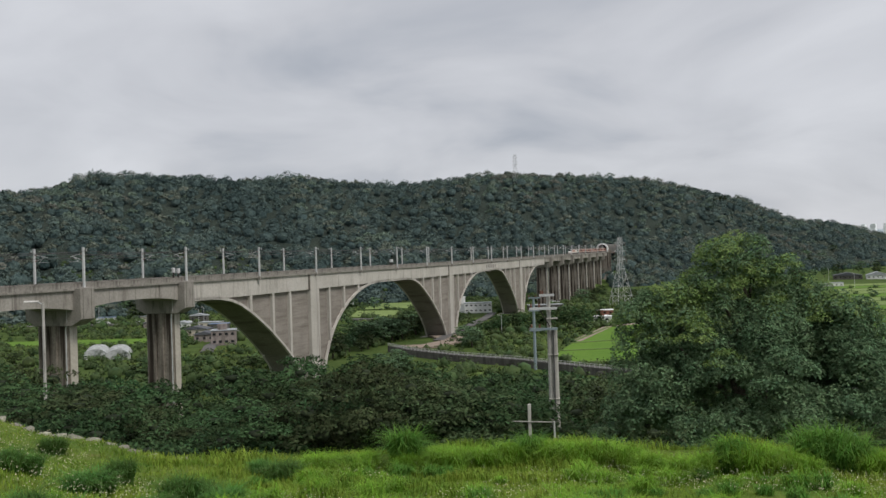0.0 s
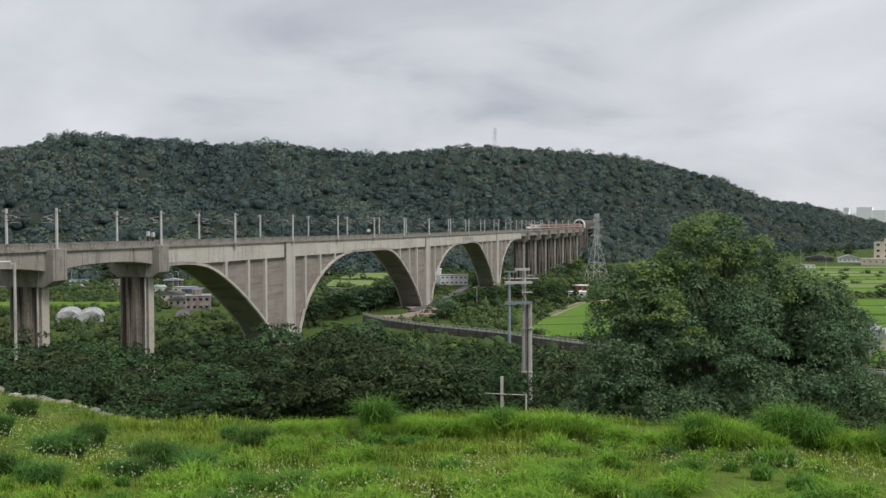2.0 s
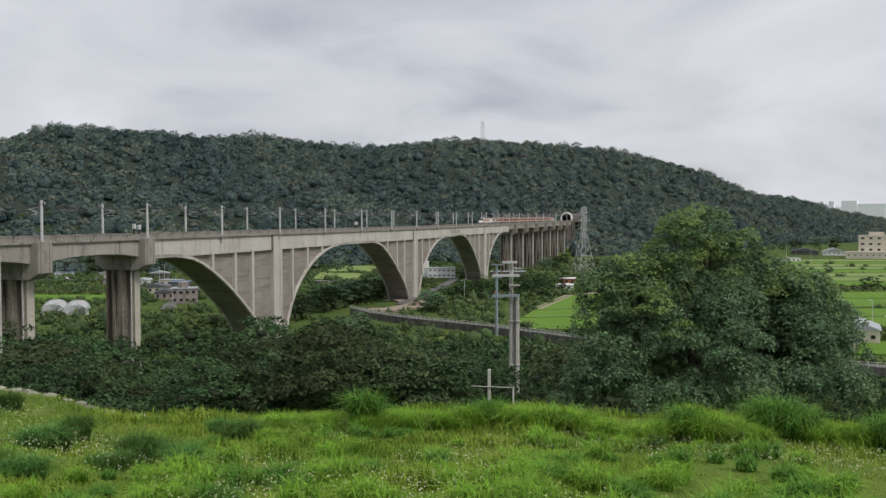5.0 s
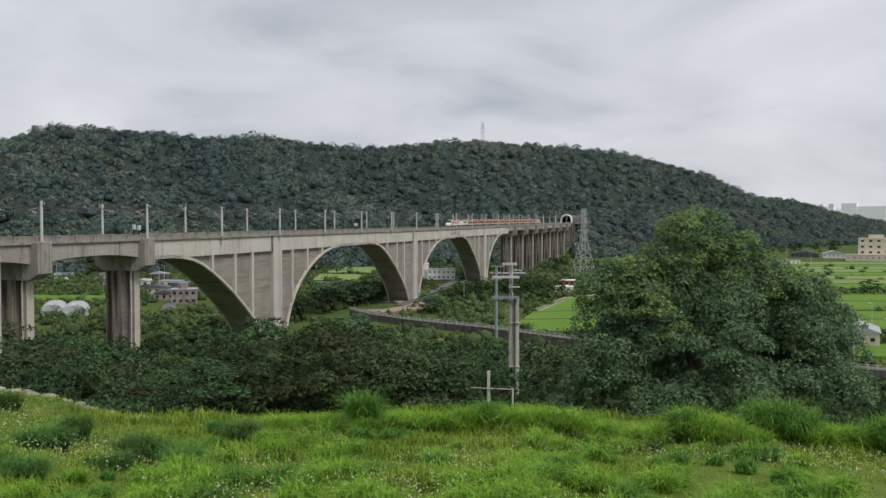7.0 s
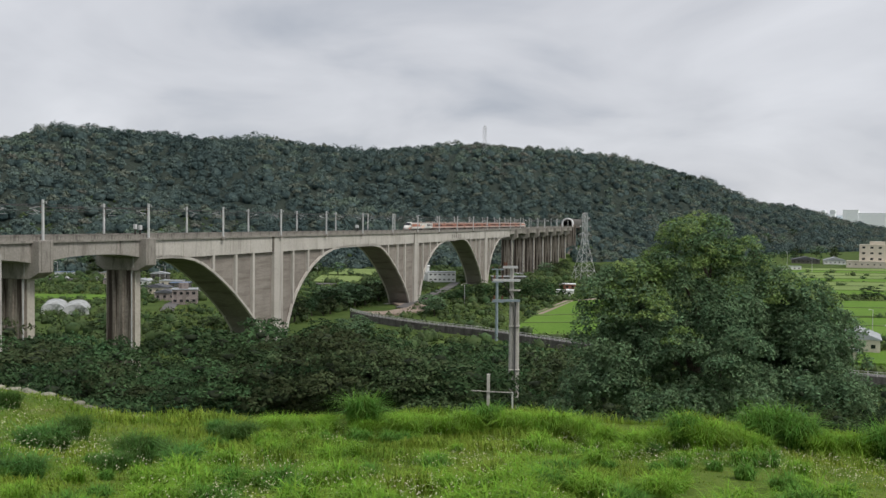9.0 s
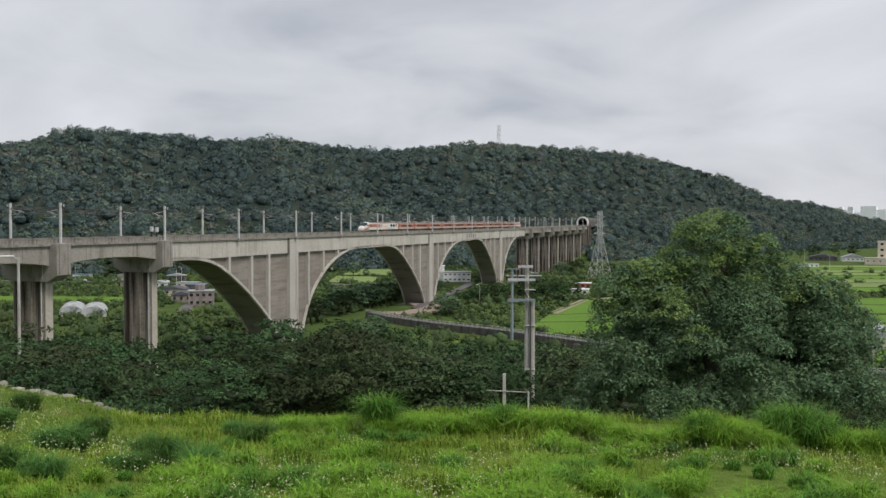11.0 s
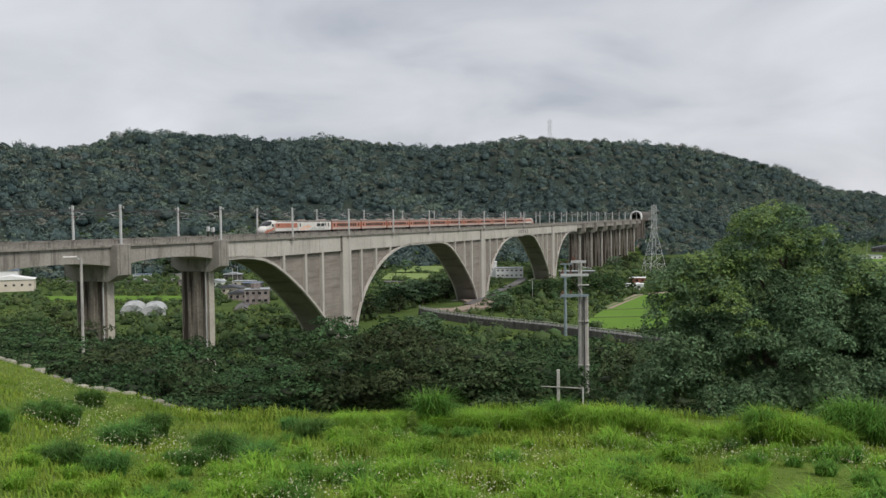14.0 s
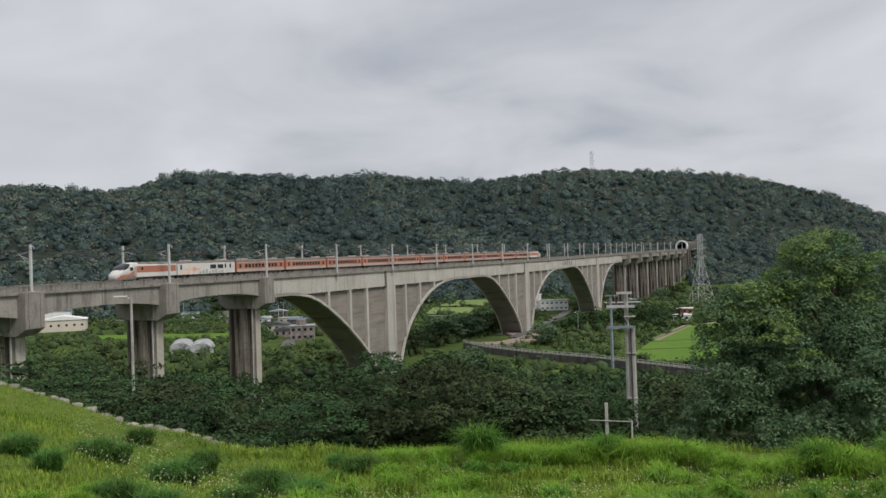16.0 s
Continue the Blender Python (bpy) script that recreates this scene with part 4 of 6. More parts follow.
def on_ground(az, r, sink=0.1, turn=0.0, scale=1.0):
    x, y = place_xy(az, r)
    m = pose(x, y, ground_z(x, y) - sink, 0, 0, turn)
    return m


def big_tree():
    rng = np.random.default_rng(11)
    # the tall tree at the edge of the lawn: broad skirt, high leader with a flat bright head
    L = [(0.2, 0, 12.4, 1.5), (1.2, 0.2, 11.6, 1.2), (-1.0, 0.1, 11.3, 1.3), (2.2, 0.3, 11.0, 0.8), (0.4, 0.2, 10.6, 1.7), (-2.0, 0, 10.0, 1.1), (1.6, -0.3, 9.8, 1.3),
         (-4.6, 0, 8.9, 1.3), (-3.4, -0.6, 9.3, 1.3), (-3.6, 0.4, 7.9, 1.9), (-1.6, -0.8, 8.6, 1.7), (0.6, -1.0, 8.6, 1.8), (2.4, -0.5, 8.5, 1.7), (3.9, 0, 8.0, 1.6), (5.2, 0, 7.0, 1.4)]
    L = [(x * 0.86, y, z - 1.35, r) for x, y, z, r in L]
    L += [(-3.3, 0, 9.4, 1.1), (-4.5, 0, 8.6, 1.1), (-2.2, 0, 9.2, 1.3), (-5.2, 0, 7.4, 1.2), (2.3, 0, 10.6, 0.9), (3.2, 0, 9.0, 1.2), (4.2, 0, 8.0, 1.3), (5.3, 0, 6.8, 1.3), (4.8, 0, 5.6, 1.4), (-5.4, 0, 5.8, 1.4)]
    for i in range(112):
        a, q = rng.uniform(0, 6.28), rng.uniform(0.1, 1) ** 0.5
        z = rng.uniform(3.5, 6.9)
        w = np.interp(z, [3.5, 4.3, 5.2, 6.3, 6.9], [5.4, 6.2, 6.3, 5.4, 4.4])
        L.append((math.cos(a) * q * w, math.sin(a) * q * w * 0.8, z, rng.uniform(0.7, 1.25)))
    L = [(x - 1.0 * min(max((z - 7.0) / 1.5, 0), 1), y, z - 0.25 * (z > 8.5), r) for x, y, z, r in L]
    L = [(x * (0.88 if x < 0 else 1.0), y, z, r) for x, y, z, r in L]
    L += [(-6.0, -0.5, 3.6, 1.1), (-5.6, -0.6, 4.5, 1.1), (-4.2, -1.5, 5.2, 1.1), (2.4, 0, 9.2, 1.1), (3.4, 0, 8.7, 1.1), (4.3, 0, 8.1, 1.2), (2.9, -0.8, 8.3, 1.2), (5.0, 0, 7.2, 1.2), (5.6, 0, 6.2, 1.2), (3.8, -1.0, 7.4, 1.2), (6.0, 0, 5.2, 1.1), (4.6, -1.2, 6.4, 1.2)]
    t = make_tree("camphor_tree", 12, L, (3.9, 0.36), 0.080, 190000, [M_LEAF], "large dense green broadleaf tree at the lawn's edge", "tree")
    # paler leaves over all high lobes; the lit top is put into colour
    bright_lobes = [q for q in L if q[2] > 7.6] + [L[0], L[1], L[2], L[7], L[8], (-3.0, -1.5, 7.6, 1.0), (-1.9, -2.6, 6.6, 0.8)]
    v, f = leafy(np.random.default_rng(5), boughs(np.random.default_rng(6), [(x, y, z + 0.12, r) for x, y, z, r in bright_lobes], 9), 26000, 0.068)
    ob = new("young_leaves", array_mesh("young_leaves", v, f, M_LEAF_D))
    ob.parent = t
    tagged(ob, "fresh light green leaves, spread to brighten the crown's top")
    return t


tree = big_tree()
tree.matrix_basis = on_ground(17.4, 40.0)

SHRUBS = []
#            width, height, leaf, leaves, material
KINDS = [(7.5, 7.6, 0.095, 9800, M_LEAF_B), (6.5, 6.2, 0.090, 9500, M_LEAF_C), (6.5, 4.6, 0.090, 9000, M_LEAF_B),
         (9.0, 10.0, 0.16, 4200, M_LEAF_B), (8.5, 8.2, 0.15, 4200, M_LEAF_C), (9.0, 9.0, 0.16, 4200, M_LEAF_B)]
for k, (w, h, leaf, count, mat) in enumerate(KINDS):
    rng = np.random.default_rng(100 + k)
    low = h < 6.3
    t = make_tree("shrub" if low else "broadleaf_tree", 50 + k, shrub_lobes(rng, w, h, 19, 0.44 if k < 3 else 0.3), (h * 0.3, 0.14), leaf, count, mat,
                  "dense dark green bush on the bank" if low else "dense dark green tree on the wooded bank", "bush" if low else "tree", "trees on the bank", 0.62)
    crown = [c for c in t.children if c.name.startswith("crown")][0]
    z = np.empty(len(crown.data.vertices) * 3, np.float32)
    crown.data.vertices.foreach_get("co", z)
    SHRUBS.append((t, float(np.percentile(z[2::3], 99.3))))

CROWN_AZ = [-44, -36, -33, -30.8, -28, -26.9, -23.9, -21.4, -18.7, -16.4, -14, -12.3, -10.8, -9, -7.9, -6.1, -4.6, -3.1, -0.9, 2.4, 4.3, 12, 24, 26, 36]
CROWN_DROP = [-140, -160, -165, -140, -148, -160, -176, -186, -192, -190, -176, -165, -152, -158, -178, -182, -196, -208, -214, -214, -212, -214, -262, -250, -235]


def bank_trees():
    rng = np.random.default_rng(77)
    used = set()
    # azimuth from, to; distance from, to; count; how far below the skyline of the bank its tops lie, from, to; kinds
    belts = [(-36, 2, 40, 45, 13, 55, 125, (0, 1, 2)), (-36, 3, 50, 58, 13, 10, 85, (0, 1, 0)), (-38, 4, 66, 80, 16, 0, 55, (3, 4, 5)), (-40, 11, 92, 112, 22, 0, 26, (3, 4, 5)), (-4, 11, 112, 135, 9, 0, 10, (3, 4, 5)),
             (23, 35, 38, 50, 7, 30, 80, (0, 1, 2)), (22, 36, 60, 80, 8, 0, 30, (3, 4, 5)), (6, 24, 50, 58, 9, 95, 140, (0, 1, 2)), (4, 12, 66, 90, 8, 0, 25, (3, 4, 5)), (-8.5, 2, 40, 43, 5, 8, 45, (1, 2, 1))]
    belts.append((-38.0, -36.4, 56, 60, 1, -75, -60, (3, 5)))
    for a0, a1, r0, r1, n, d0, d1, kinds in belts:
        for i in range(n):
            az = a0 + (a1 - a0) * (i + rng.uniform(0.1, 0.9)) / n
            r = rng.uniform(r0, r1)
            x, y = place_xy(az, r)
            g = ground_z(x, y)
            top = r * (np.interp(az, CROWN_AZ, CROWN_DROP) - rng.uniform(d0, d1)) / 1545.0
            want = min(max(top - g, 1.6), 16.0)
            k = int(rng.choice(kinds))
            src, h = SHRUBS[k]
            sc = want / h
            wide = min(max(sc, 0.6), 1.2)
            m = pose(x, y, g - 0.1, 0, 0, rng.uniform(0, 360))
            shape = Matrix.Diagonal((wide * rng.uniform(1.0, 1.45), wide * rng.uniform(1.0, 1.45), sc, 1))
            if k not in used:
                used.add(k)
                src.matrix_basis = m @ shape
            else:
                copy_thing(src, m).matrix_basis = m @ shape


bank_trees()

# ---- valley: fields, roads, river wall ----
def sheet(name, pts, mat, z, label, category):
    bm = bmesh.new()
    a = [bm.verts.new((x, y, z)) for x, y in pts]
    b = [bm.verts.new((x, y, z - 1.2)) for x, y in pts]
    bm.faces.new(a)
    for i in range(len(a)):
        j = (i + 1) % len(a)
        bm.faces.new((a[i], a[j], b[j], b[i]))
    bmesh.ops.recalc_face_normals(bm, faces=bm.faces[:])
    return tagged(mesh_object(name, bm, mat), label, category, kind="structure")


FIELDS = [([(22, 287), (62, 284), (98, 441), (62, 412), (40, 354)], M_RICE), ([(-77, 531), (-50, 529), (-49, 587), (-80, 595)], M_RICE_B), ([(-79, 608), (-46, 606), (-41, 680), (-77, 682)], M_RICE_B),
          ([(-213, 398), (-149, 395), (-160, 422), (-240, 424)], M_RICE), ([(151, 360), (215, 358), (250, 430), (180, 432)], M_RICE), ([(127, 299), (160, 268), (200, 349), (147, 353)], M_RICE), ([(111, 234), (140, 230), (155, 257), (124, 256)], M_RICE)]
for k in range(8):
    y0, y1 = 470 + k * 38, 470 + k * 38 + 35
    FIELDS.append(([(185 + k * 15, y0), (300 + k * 30, y0 - 6), (330 + k * 30, y1 - 6), (200 + k * 15, y1)], M_RICE_B if k % 3 else M_RICE))
for pts, mat in FIELDS:
    sheet("rice_field", pts, mat, -36.35, "flat bright green rice field edged by low banks", "field")


def strip(name, pts, half, mat, z, label, category):
    bm = bmesh.new()
    rows = []
    for i, p in enumerate(pts):
        a, b = Vector(pts[max(i - 1, 0)]), Vector(pts[min(i + 1, len(pts) - 1)])
        d = (b - a).normalized()
        n = Vector((-d.y, d.x)) * half
        rows.append([bm.verts.new((p[0] + q.x, p[1] + q.y, zz)) for q, zz in ((n, z - 1.5), (n, z), (-n, z), (-n, z - 1.5))])
    for a, b in zip(rows, rows[1:]):
        for i in range(3):
            bm.faces.new((a[i], b[i], b[i + 1], a[i + 1]))
    bmesh.ops.recalc_face_normals(bm, faces=bm.faces[:])
    return tagged(mesh_object(name, bm, mat), label, category, kind="structure")


def sub(p, q, n):
    return [(p[0] + (q[0] - p[0]) * i / n, p[1] + (q[1] - p[1]) * i / n) for i in range(n + 1)]


for a, b in (((22, 287), (62, 284)), ((31, 320), (72, 326)), ((37, 345), (80, 362)), ((40, 354), (62, 412)), ((-77, 528), (-50, 526)), ((-80, 600), (-46, 600)), ((151, 356), (215, 354)), ((165, 395), (235, 393)), ((140, 325), (190, 318)), ((180, 436), (260, 434))):
    strip("field_bund", [a, b], 0.7, M_BUND, -36.12, "low grassy bank between rice fields", "bank")
for k in range(9):
    strip("field_bund", [(183 + k * 15, 467.5 + k * 38), (305 + k * 30, 461 + k * 38)], 0.9, M_BUND, -36.1, "low grassy bank between rice fields", "bank")
strip("road_valley", [(-330, 536), (-270, 531), (-217, 528), (-162, 516), (-123, 519), (-60, 512)], 4.2, M_ASPHALT, -36.2, "grey asphalt valley road", "road")
strip("road_farm", [(-109, 350), (-115, 375), (-121, 423), (-132, 497), (-140, 514)], 2.6, M_ASPHALT, -36.25, "narrow farm road past a house", "road")
strip("road_lane", [(-16, 372), (-7, 428), (5, 490), (11, 536)], 2.4, M_ASPHALT, -36.25, "narrow lane below the viaduct", "road")
strip("dirt_track", [(-30, 350), (-18, 352), (-8, 372), (-16, 400)], 6.0, M_DIRT, -36.3, "bare brown earth track by the river road", "track")
strip("field_path", [(40, 352), (62, 414), (100, 446), (120, 470)], 2.0, M_DIRT, -36.28, "pale path along a hedge", "path")


def river_wall():
    pts = [(-34, 338), (-25, 321), (-9, 302), (14, 282), (36, 257), (62, 229), (95, 205), (130, 186), (180, 168)]
    th = empty("river_wall", pose(14, 282, -39), "grey concrete river wall carrying a road with a railing", "river wall")
    P = [Vector((x - 14, y - 282)) for x, y in pts]
    bm, top, bm_r = bmesh.new(), bmesh.new(), bmesh.new()
    rows, rrows = [], []
    for i, p in enumerate(P):
        d = (P[min(i + 1, len(P) - 1)] - P[max(i - 1, 0)]).normalized()
        n = Vector((-d.y, d.x))
        rows.append([bm.verts.new((p.x + n.x * o, p.y + n.y * o, h)) for o, h in ((-0.5, -2), (-0.1, 4.45), (0.35, 4.45), (0.35, -2))])
        rrows.append([top.verts.new((p.x + n.x * o, p.y + n.y * o, h)) for o, h in ((0.35, 4.2), (5.2, 4.2), (10.0, 1.6))])
    for a, b in zip(rows, rows[1:]):
        for i in range(4):
            j = (i + 1) % 4
            bm.faces.new((a[i], b[i], b[j], a[j]))
    for a, b in zip(rrows, rrows[1:]):
        for i in range(2):
            top.faces.new((a[i], b[i], b[i + 1], a[i + 1]))
    bmesh.ops.recalc_face_normals(bm, faces=bm.faces[:])
    part("wall", bm, M_WALLC, th)
    part("road_surface", top, M_ASPHALT, th)
    post0 = None
    for h in (0.55, 1.05):
        rb = bmesh.new()
        pipe(rb, [(a.x, a.y, 4.45 + h) for a in P], 0.07, 6)
        part("handrail", rb, M_RAILING, th)
    for a, b in zip(P, P[1:]):
        n = max(1, round((b - a).length / 2.0))
        for i in range(n):
            q = a.lerp(b, i / n)
            m = Matrix.Translation((q.x, q.y, 4.4))
            if post0 is None:
                post0 = part("railing_post", boxes((-0.1, 0.1, -0.1, 0.1, 0, 1.15)), M_RAILING, th, m=m)
            else:
                again(post0, th, m)
    for k in (2, 4, 6):
        p = P[k]
        part("drain_outlet", boxes((p.x - 0.8, p.x + 0.8, p.y - 0.9, p.y - 0.3, -1, 3.6), bevel=0.05), M_WALLC, th)


river_wall()


# ---- buildings ----
def house(name, x, y, turn, w, d, h, wall, roof, label, gable=0.0, rows=1, cols=4, winw=1.2, winh=1.1, parapet=0.0, z=None):
    z = ground_z(x, y) - 0.1 if z is None else z
    t = empty(name, pose(x, y, z, 0, 0, turn), label, "building" if name != "house" else "house")
    bm = boxes((-w / 2, w / 2, -d / 2, d / 2, 0, h))
    part("wall", bm, wall, t)
    if gable:
        bm = bmesh.new()
        o = 0.5
        prism(bm, [(-w / 2 - o, h - 0.05), (-w / 2 - o, h + 0.12), (0, h + gable + 0.12), (w / 2 + o, h + 0.12), (w / 2 + o, h - 0.05)], -d / 2 - o, d / 2 + o)
        bmesh.ops.recalc_face_normals(bm, faces=bm.faces[:])
        part("roof", bm, roof, t)
    else:
        part("roof", boxes((-w / 2 - 0.3, w / 2 + 0.3, -d / 2 - 0.3, d / 2 + 0.3, h, h + 0.3)), roof, t)
        if parapet:
            part("roof_room", boxes((-w / 4, w / 8, -d / 4, d / 4, h + 0.3, h + 0.3 + parapet)), wall, t)
    st = h / rows
    for r in range(rows):
        for c in range(cols):
            cx = -w / 2 + w * (c + 0.5) / cols
            cz = st * (r + 0.55)
            part("window", boxes((cx - winw / 2, cx + winw / 2, -d / 2 - 0.06, -d / 2 + 0.05, cz - winh / 2, cz + winh / 2)), M_GLASS if name != "tower_block" else M_FARBLUE, t)
            part("window_sill", boxes((cx - winw / 2 - 0.1, cx + winw / 2 + 0.1, -d / 2 - 0.16, -d / 2 + 0.05, cz - winh / 2 - 0.14, cz - winh / 2)), wall, t)
    return t


house("house", 2, 548, 2, 17, 9, 6.2, M_WHITEWALL, M_GREYROOF, "white two-storey farm building with a row of windows", rows=2, cols=6, winw=1.3, winh=0.8)
house("house", -9, 556, 2, 6, 8, 9.5, M_WHITEWALL, M_WHITEWALL, "narrow white stair tower beside the farm building", rows=1, cols=1, winw=1.0)
house("house", -112, 386, 12, 10.5, 9, 6.6, M_PINKWALL, M_GREYROOF, "weathered pink two-storey house with a flat roof", rows=2, cols=4, winw=1.3, parapet=2.4)
house("house", -126, 404, 8, 9, 8, 3.6, M_PINKWALL, M_DARKROOF, "low weathered house with a dark roof", gable=1.4, rows=1, cols=3)
house("house", -142, 440, 0, 14, 8, 3.4, M_BEIGE, M_DARKROOF, "low roadside house with a dark roof", gable=1.6, rows=1, cols=4)
house("workshop", -272, 462, 25, 24, 14, 6.5, M_BEIGE, M_WHITEWALL, "pale beige workshop with a low roof", gable=2.2, rows=1, cols=6)
house("workshop", -300, 500, 25, 18, 12, 9.5, M_WHITEWALL, M_BLUEROOF, "white workshop with a blue sheet roof", gable=1.8, rows=1, cols=4)
house("barn", 116, 256, -25, 9, 15, 5.2, M_WHITEWALL, M_DARKROOF, "white barn with a dark gabled roof", gable=2.0, rows=1, cols=2)
house("barn", 127, 262, -25, 11, 16, 4.4, M_BEIGE, M_GREYROOF, "low barn with a grey sheet roof", gable=2.2, rows=1, cols=3)
house("shed", 113, 242, -25, 7, 4, 3.0, M_BEIGE, M_GREYROOF, "white lean-to shed beside the barns", gable=0.6, rows=1, cols=2)
house("workshop", 372, 884, -20, 26, 18, 4.0, M_WALLC, M_DARKROOF, "low workshop with a dark slate roof", gable=3.0, rows=1, cols=6)
house("workshop", 396, 872, -20, 20, 16, 4.0, M_WHITEWALL, M_GREYROOF, "low workshop with a pale grey roof", gable=3.4, rows=1, cols=5)
house("house", 300, 745, -15, 18, 7, 3.4, M_WHITEWALL, M_GREYROOF, "long low white farm shed", rows=1, cols=5)
house("apartment_block", 400, 800, -25, 46, 14, 6.0, M_BEIGE, M_BEIGE, "beige podium of a factory block", rows=1, cols=9)
house("apartment_block", 408, 806, -25, 34, 16, 21, M_BEIGE, M_BEIGE, "beige four-storey factory block", rows=4, cols=5, winw=2.6, winh=1.8, parapet=3)
house("house", 66, 455, -10, 9, 6, 2.8, M_WHITEWALL, M_WHITEWALL, "small white shed beside a hedge", rows=1, cols=2)
house("house", 74, 500, -10, 9, 7, 3.0, M_REDSIGN, M_WHITEWALL, "low red-fronted house with a white roof", rows=1, cols=3)
house("house", 45, 560, 5, 22, 8, 3.0, M_WALLC, M_GREYROOF, "long low building beneath the viaduct", rows=1, cols=7)
house("house", 62, 640, 5, 14, 8, 4.0, M_BEIGE, M_GREYROOF, "white house at the foot of the ridge", gable=1.6, rows=1, cols=4)
house("house", -38, 412, 14, 9, 6, 3.0, M_WALLC, M_DARKROOF, "dark-roofed hut beneath the trees", gable=1.0, rows=1, cols=2)
house("house", -95, 640, 8, 12, 8, 4.5, M_WHITEWALL, M_DARKROOF, "white house beyond the fields", gable=1.8, rows=1, cols=3)
for k, (x, y, w, h) in enumerate(((1335, 2690, 90, 74), (1282, 2716, 44, 82), (1425, 2650, 90, 66), (1600, 2600, 160, 100), (1242, 2750, 14, 80), (1216, 2760, 10, 78))):
    house("tower_block", x, y, -30, w, 40, h, M_FARBLUE, M_FARBLUE, "pale distant city block on the horizon", rows=5, cols=8, winw=5, winh=5, z=ground_z(x, y) - 1)


for k, (x, y, w, h, wall, roof) in enumerate(((-150, 492, 12, 3.2, M_BEIGE, M_GREYROOF), (-168, 496, 9, 2.8, M_WHITEWALL, M_GREYROOF), (-140, 474, 10, 3.4, M_WALLC, M_BLUEROOF), (-186, 505, 14, 3.0, M_PINKWALL, M_DARKROOF), (-112, 470, 8, 3.0, M_WHITEWALL, M_DARKROOF),
                                             (-205, 548, 12, 4.0, M_BEIGE, M_GREYROOF), (-236, 552, 10, 3.6, M_WHITEWALL, M_BLUEROOF), (-172, 540, 11, 4.2, M_WALLC, M_GREYROOF), (-96, 500, 9, 3.2, M_BEIGE, M_DARKROOF))):
    house("house", x, y, (k * 37) % 30 - 8, w, 7, h, wall, roof, "small low roadside house in the valley", gable=1.2 if k % 2 else 0.0, rows=1, cols=3)


def greenhouse(x, y, turn, w, length, h):
    t = empty("greenhouse", pose(x, y, ground_z(x, y) - 0.1, 0, 0, turn), "white film tunnel greenhouse in the valley", "greenhouse", "greenhouses")
    n = 12
    bm = bmesh.new()
    out = [(-w / 2 * math.cos(math.pi * i / n), h * math.sin(math.pi * i / n) ** 0.8 if 0 < i < n else 0) for i in range(n + 1)]
    prism(bm, out, -length / 2, length / 2)
    bmesh.ops.recalc_face_normals(bm, faces=bm.faces[:])
    part("film_cover", bm, M_POLY, t)
    for k in range(5):
        yy = -length / 2 + length * k / 4
        hb = bmesh.new()
        pipe(hb, [(a * 1.01, yy, b * 1.01) for a, b in out], 0.06)
        part("hoop", hb, M_GALV, t)


greenhouse(-153, 348, 20, 9.5, 22, 4.0)
greenhouse(-142, 343, 20, 9.5, 22, 4.2)
greenhouse(-165, 342, 20, 7.0, 18, 3.2)


# ---- pylon, masts, poles ----
def lattice(name, x, y, z, h, w0, w1, label, r=0.13, levels=9):
    t = empty(name, pose(x, y, z, 0, 0, 20), label, "pylon")
    hw = lambda k: (w0 + (w1 - w0) * min(1.0, k / 0.62)) / 2 if k < 0.62 else w1 / 2
    ks = [1 - (1 - i / levels) ** 1.35 for i in range(levels + 1)]
    cor = [(-1, -1), (1, -1), (1, 1), (-1, 1)]
    for cx, cy in cor:
        bm = bmesh.new()
        pipe(bm, [(cx * hw(a), cy * hw(a), a * h - 0.5) for a in ks], r)
        part("leg", bm, M_GALV, t)
    bm = bmesh.new()
    for a, b in zip(ks, ks[1:]):
        for i in range(4):
            p, q = cor[i], cor[(i + 1) % 4]
            A, B, C, D = [(c[0] * hw(k), c[1] * hw(k), k * h - 0.5) for k, c in ((a, p), (a, q), (b, p), (b, q))]
            tube(bm, A, D, r * 0.6, n=4)
            tube(bm, B, C, r * 0.6, n=4)
            tube(bm, C, D, r * 0.6, n=4)
    part("bracing", bm, M_GALV, t)
    for k, arm in ((0.66, 4.6), (0.78, 4.2), (0.9, 3.6)):
        for e in (-1, 1):
            a = e * arm * w0 / 12.0
            part("cross_arm", tubes(((e * w1 / 2, 0.5, k * h), (a, 0, k * h + 0.3), r * 0.8), ((e * w1 / 2, -0.5, k * h), (a, 0, k * h + 0.3), r * 0.8), ((e * w1 / 2, 0, k * h + 1.6), (a, 0, k * h + 0.3), r * 0.7), n=5), M_GALV, t)
            part("insulator", tubes(((a, 0, k * h + 0.2), (a, 0, k * h - 1.7), r * 0.9), n=6), M_INSUL, t)
    return t


lattice("transmission_pylon", 97, 581, ground_z(97, 581), 45.2, 12.5, 2.4, "grey lattice steel transmission pylon in the valley")
hx, hy = 1085 * math.sin(radians(2.92)), 1085 * math.cos(radians(2.92))
lattice("transmission_pylon", hx, hy, ground_z(hx, hy), 121.5 - ground_z(hx, hy), 8.0, 2.4, "slender lattice pylon on top of the wooded ridge", r=0.09)


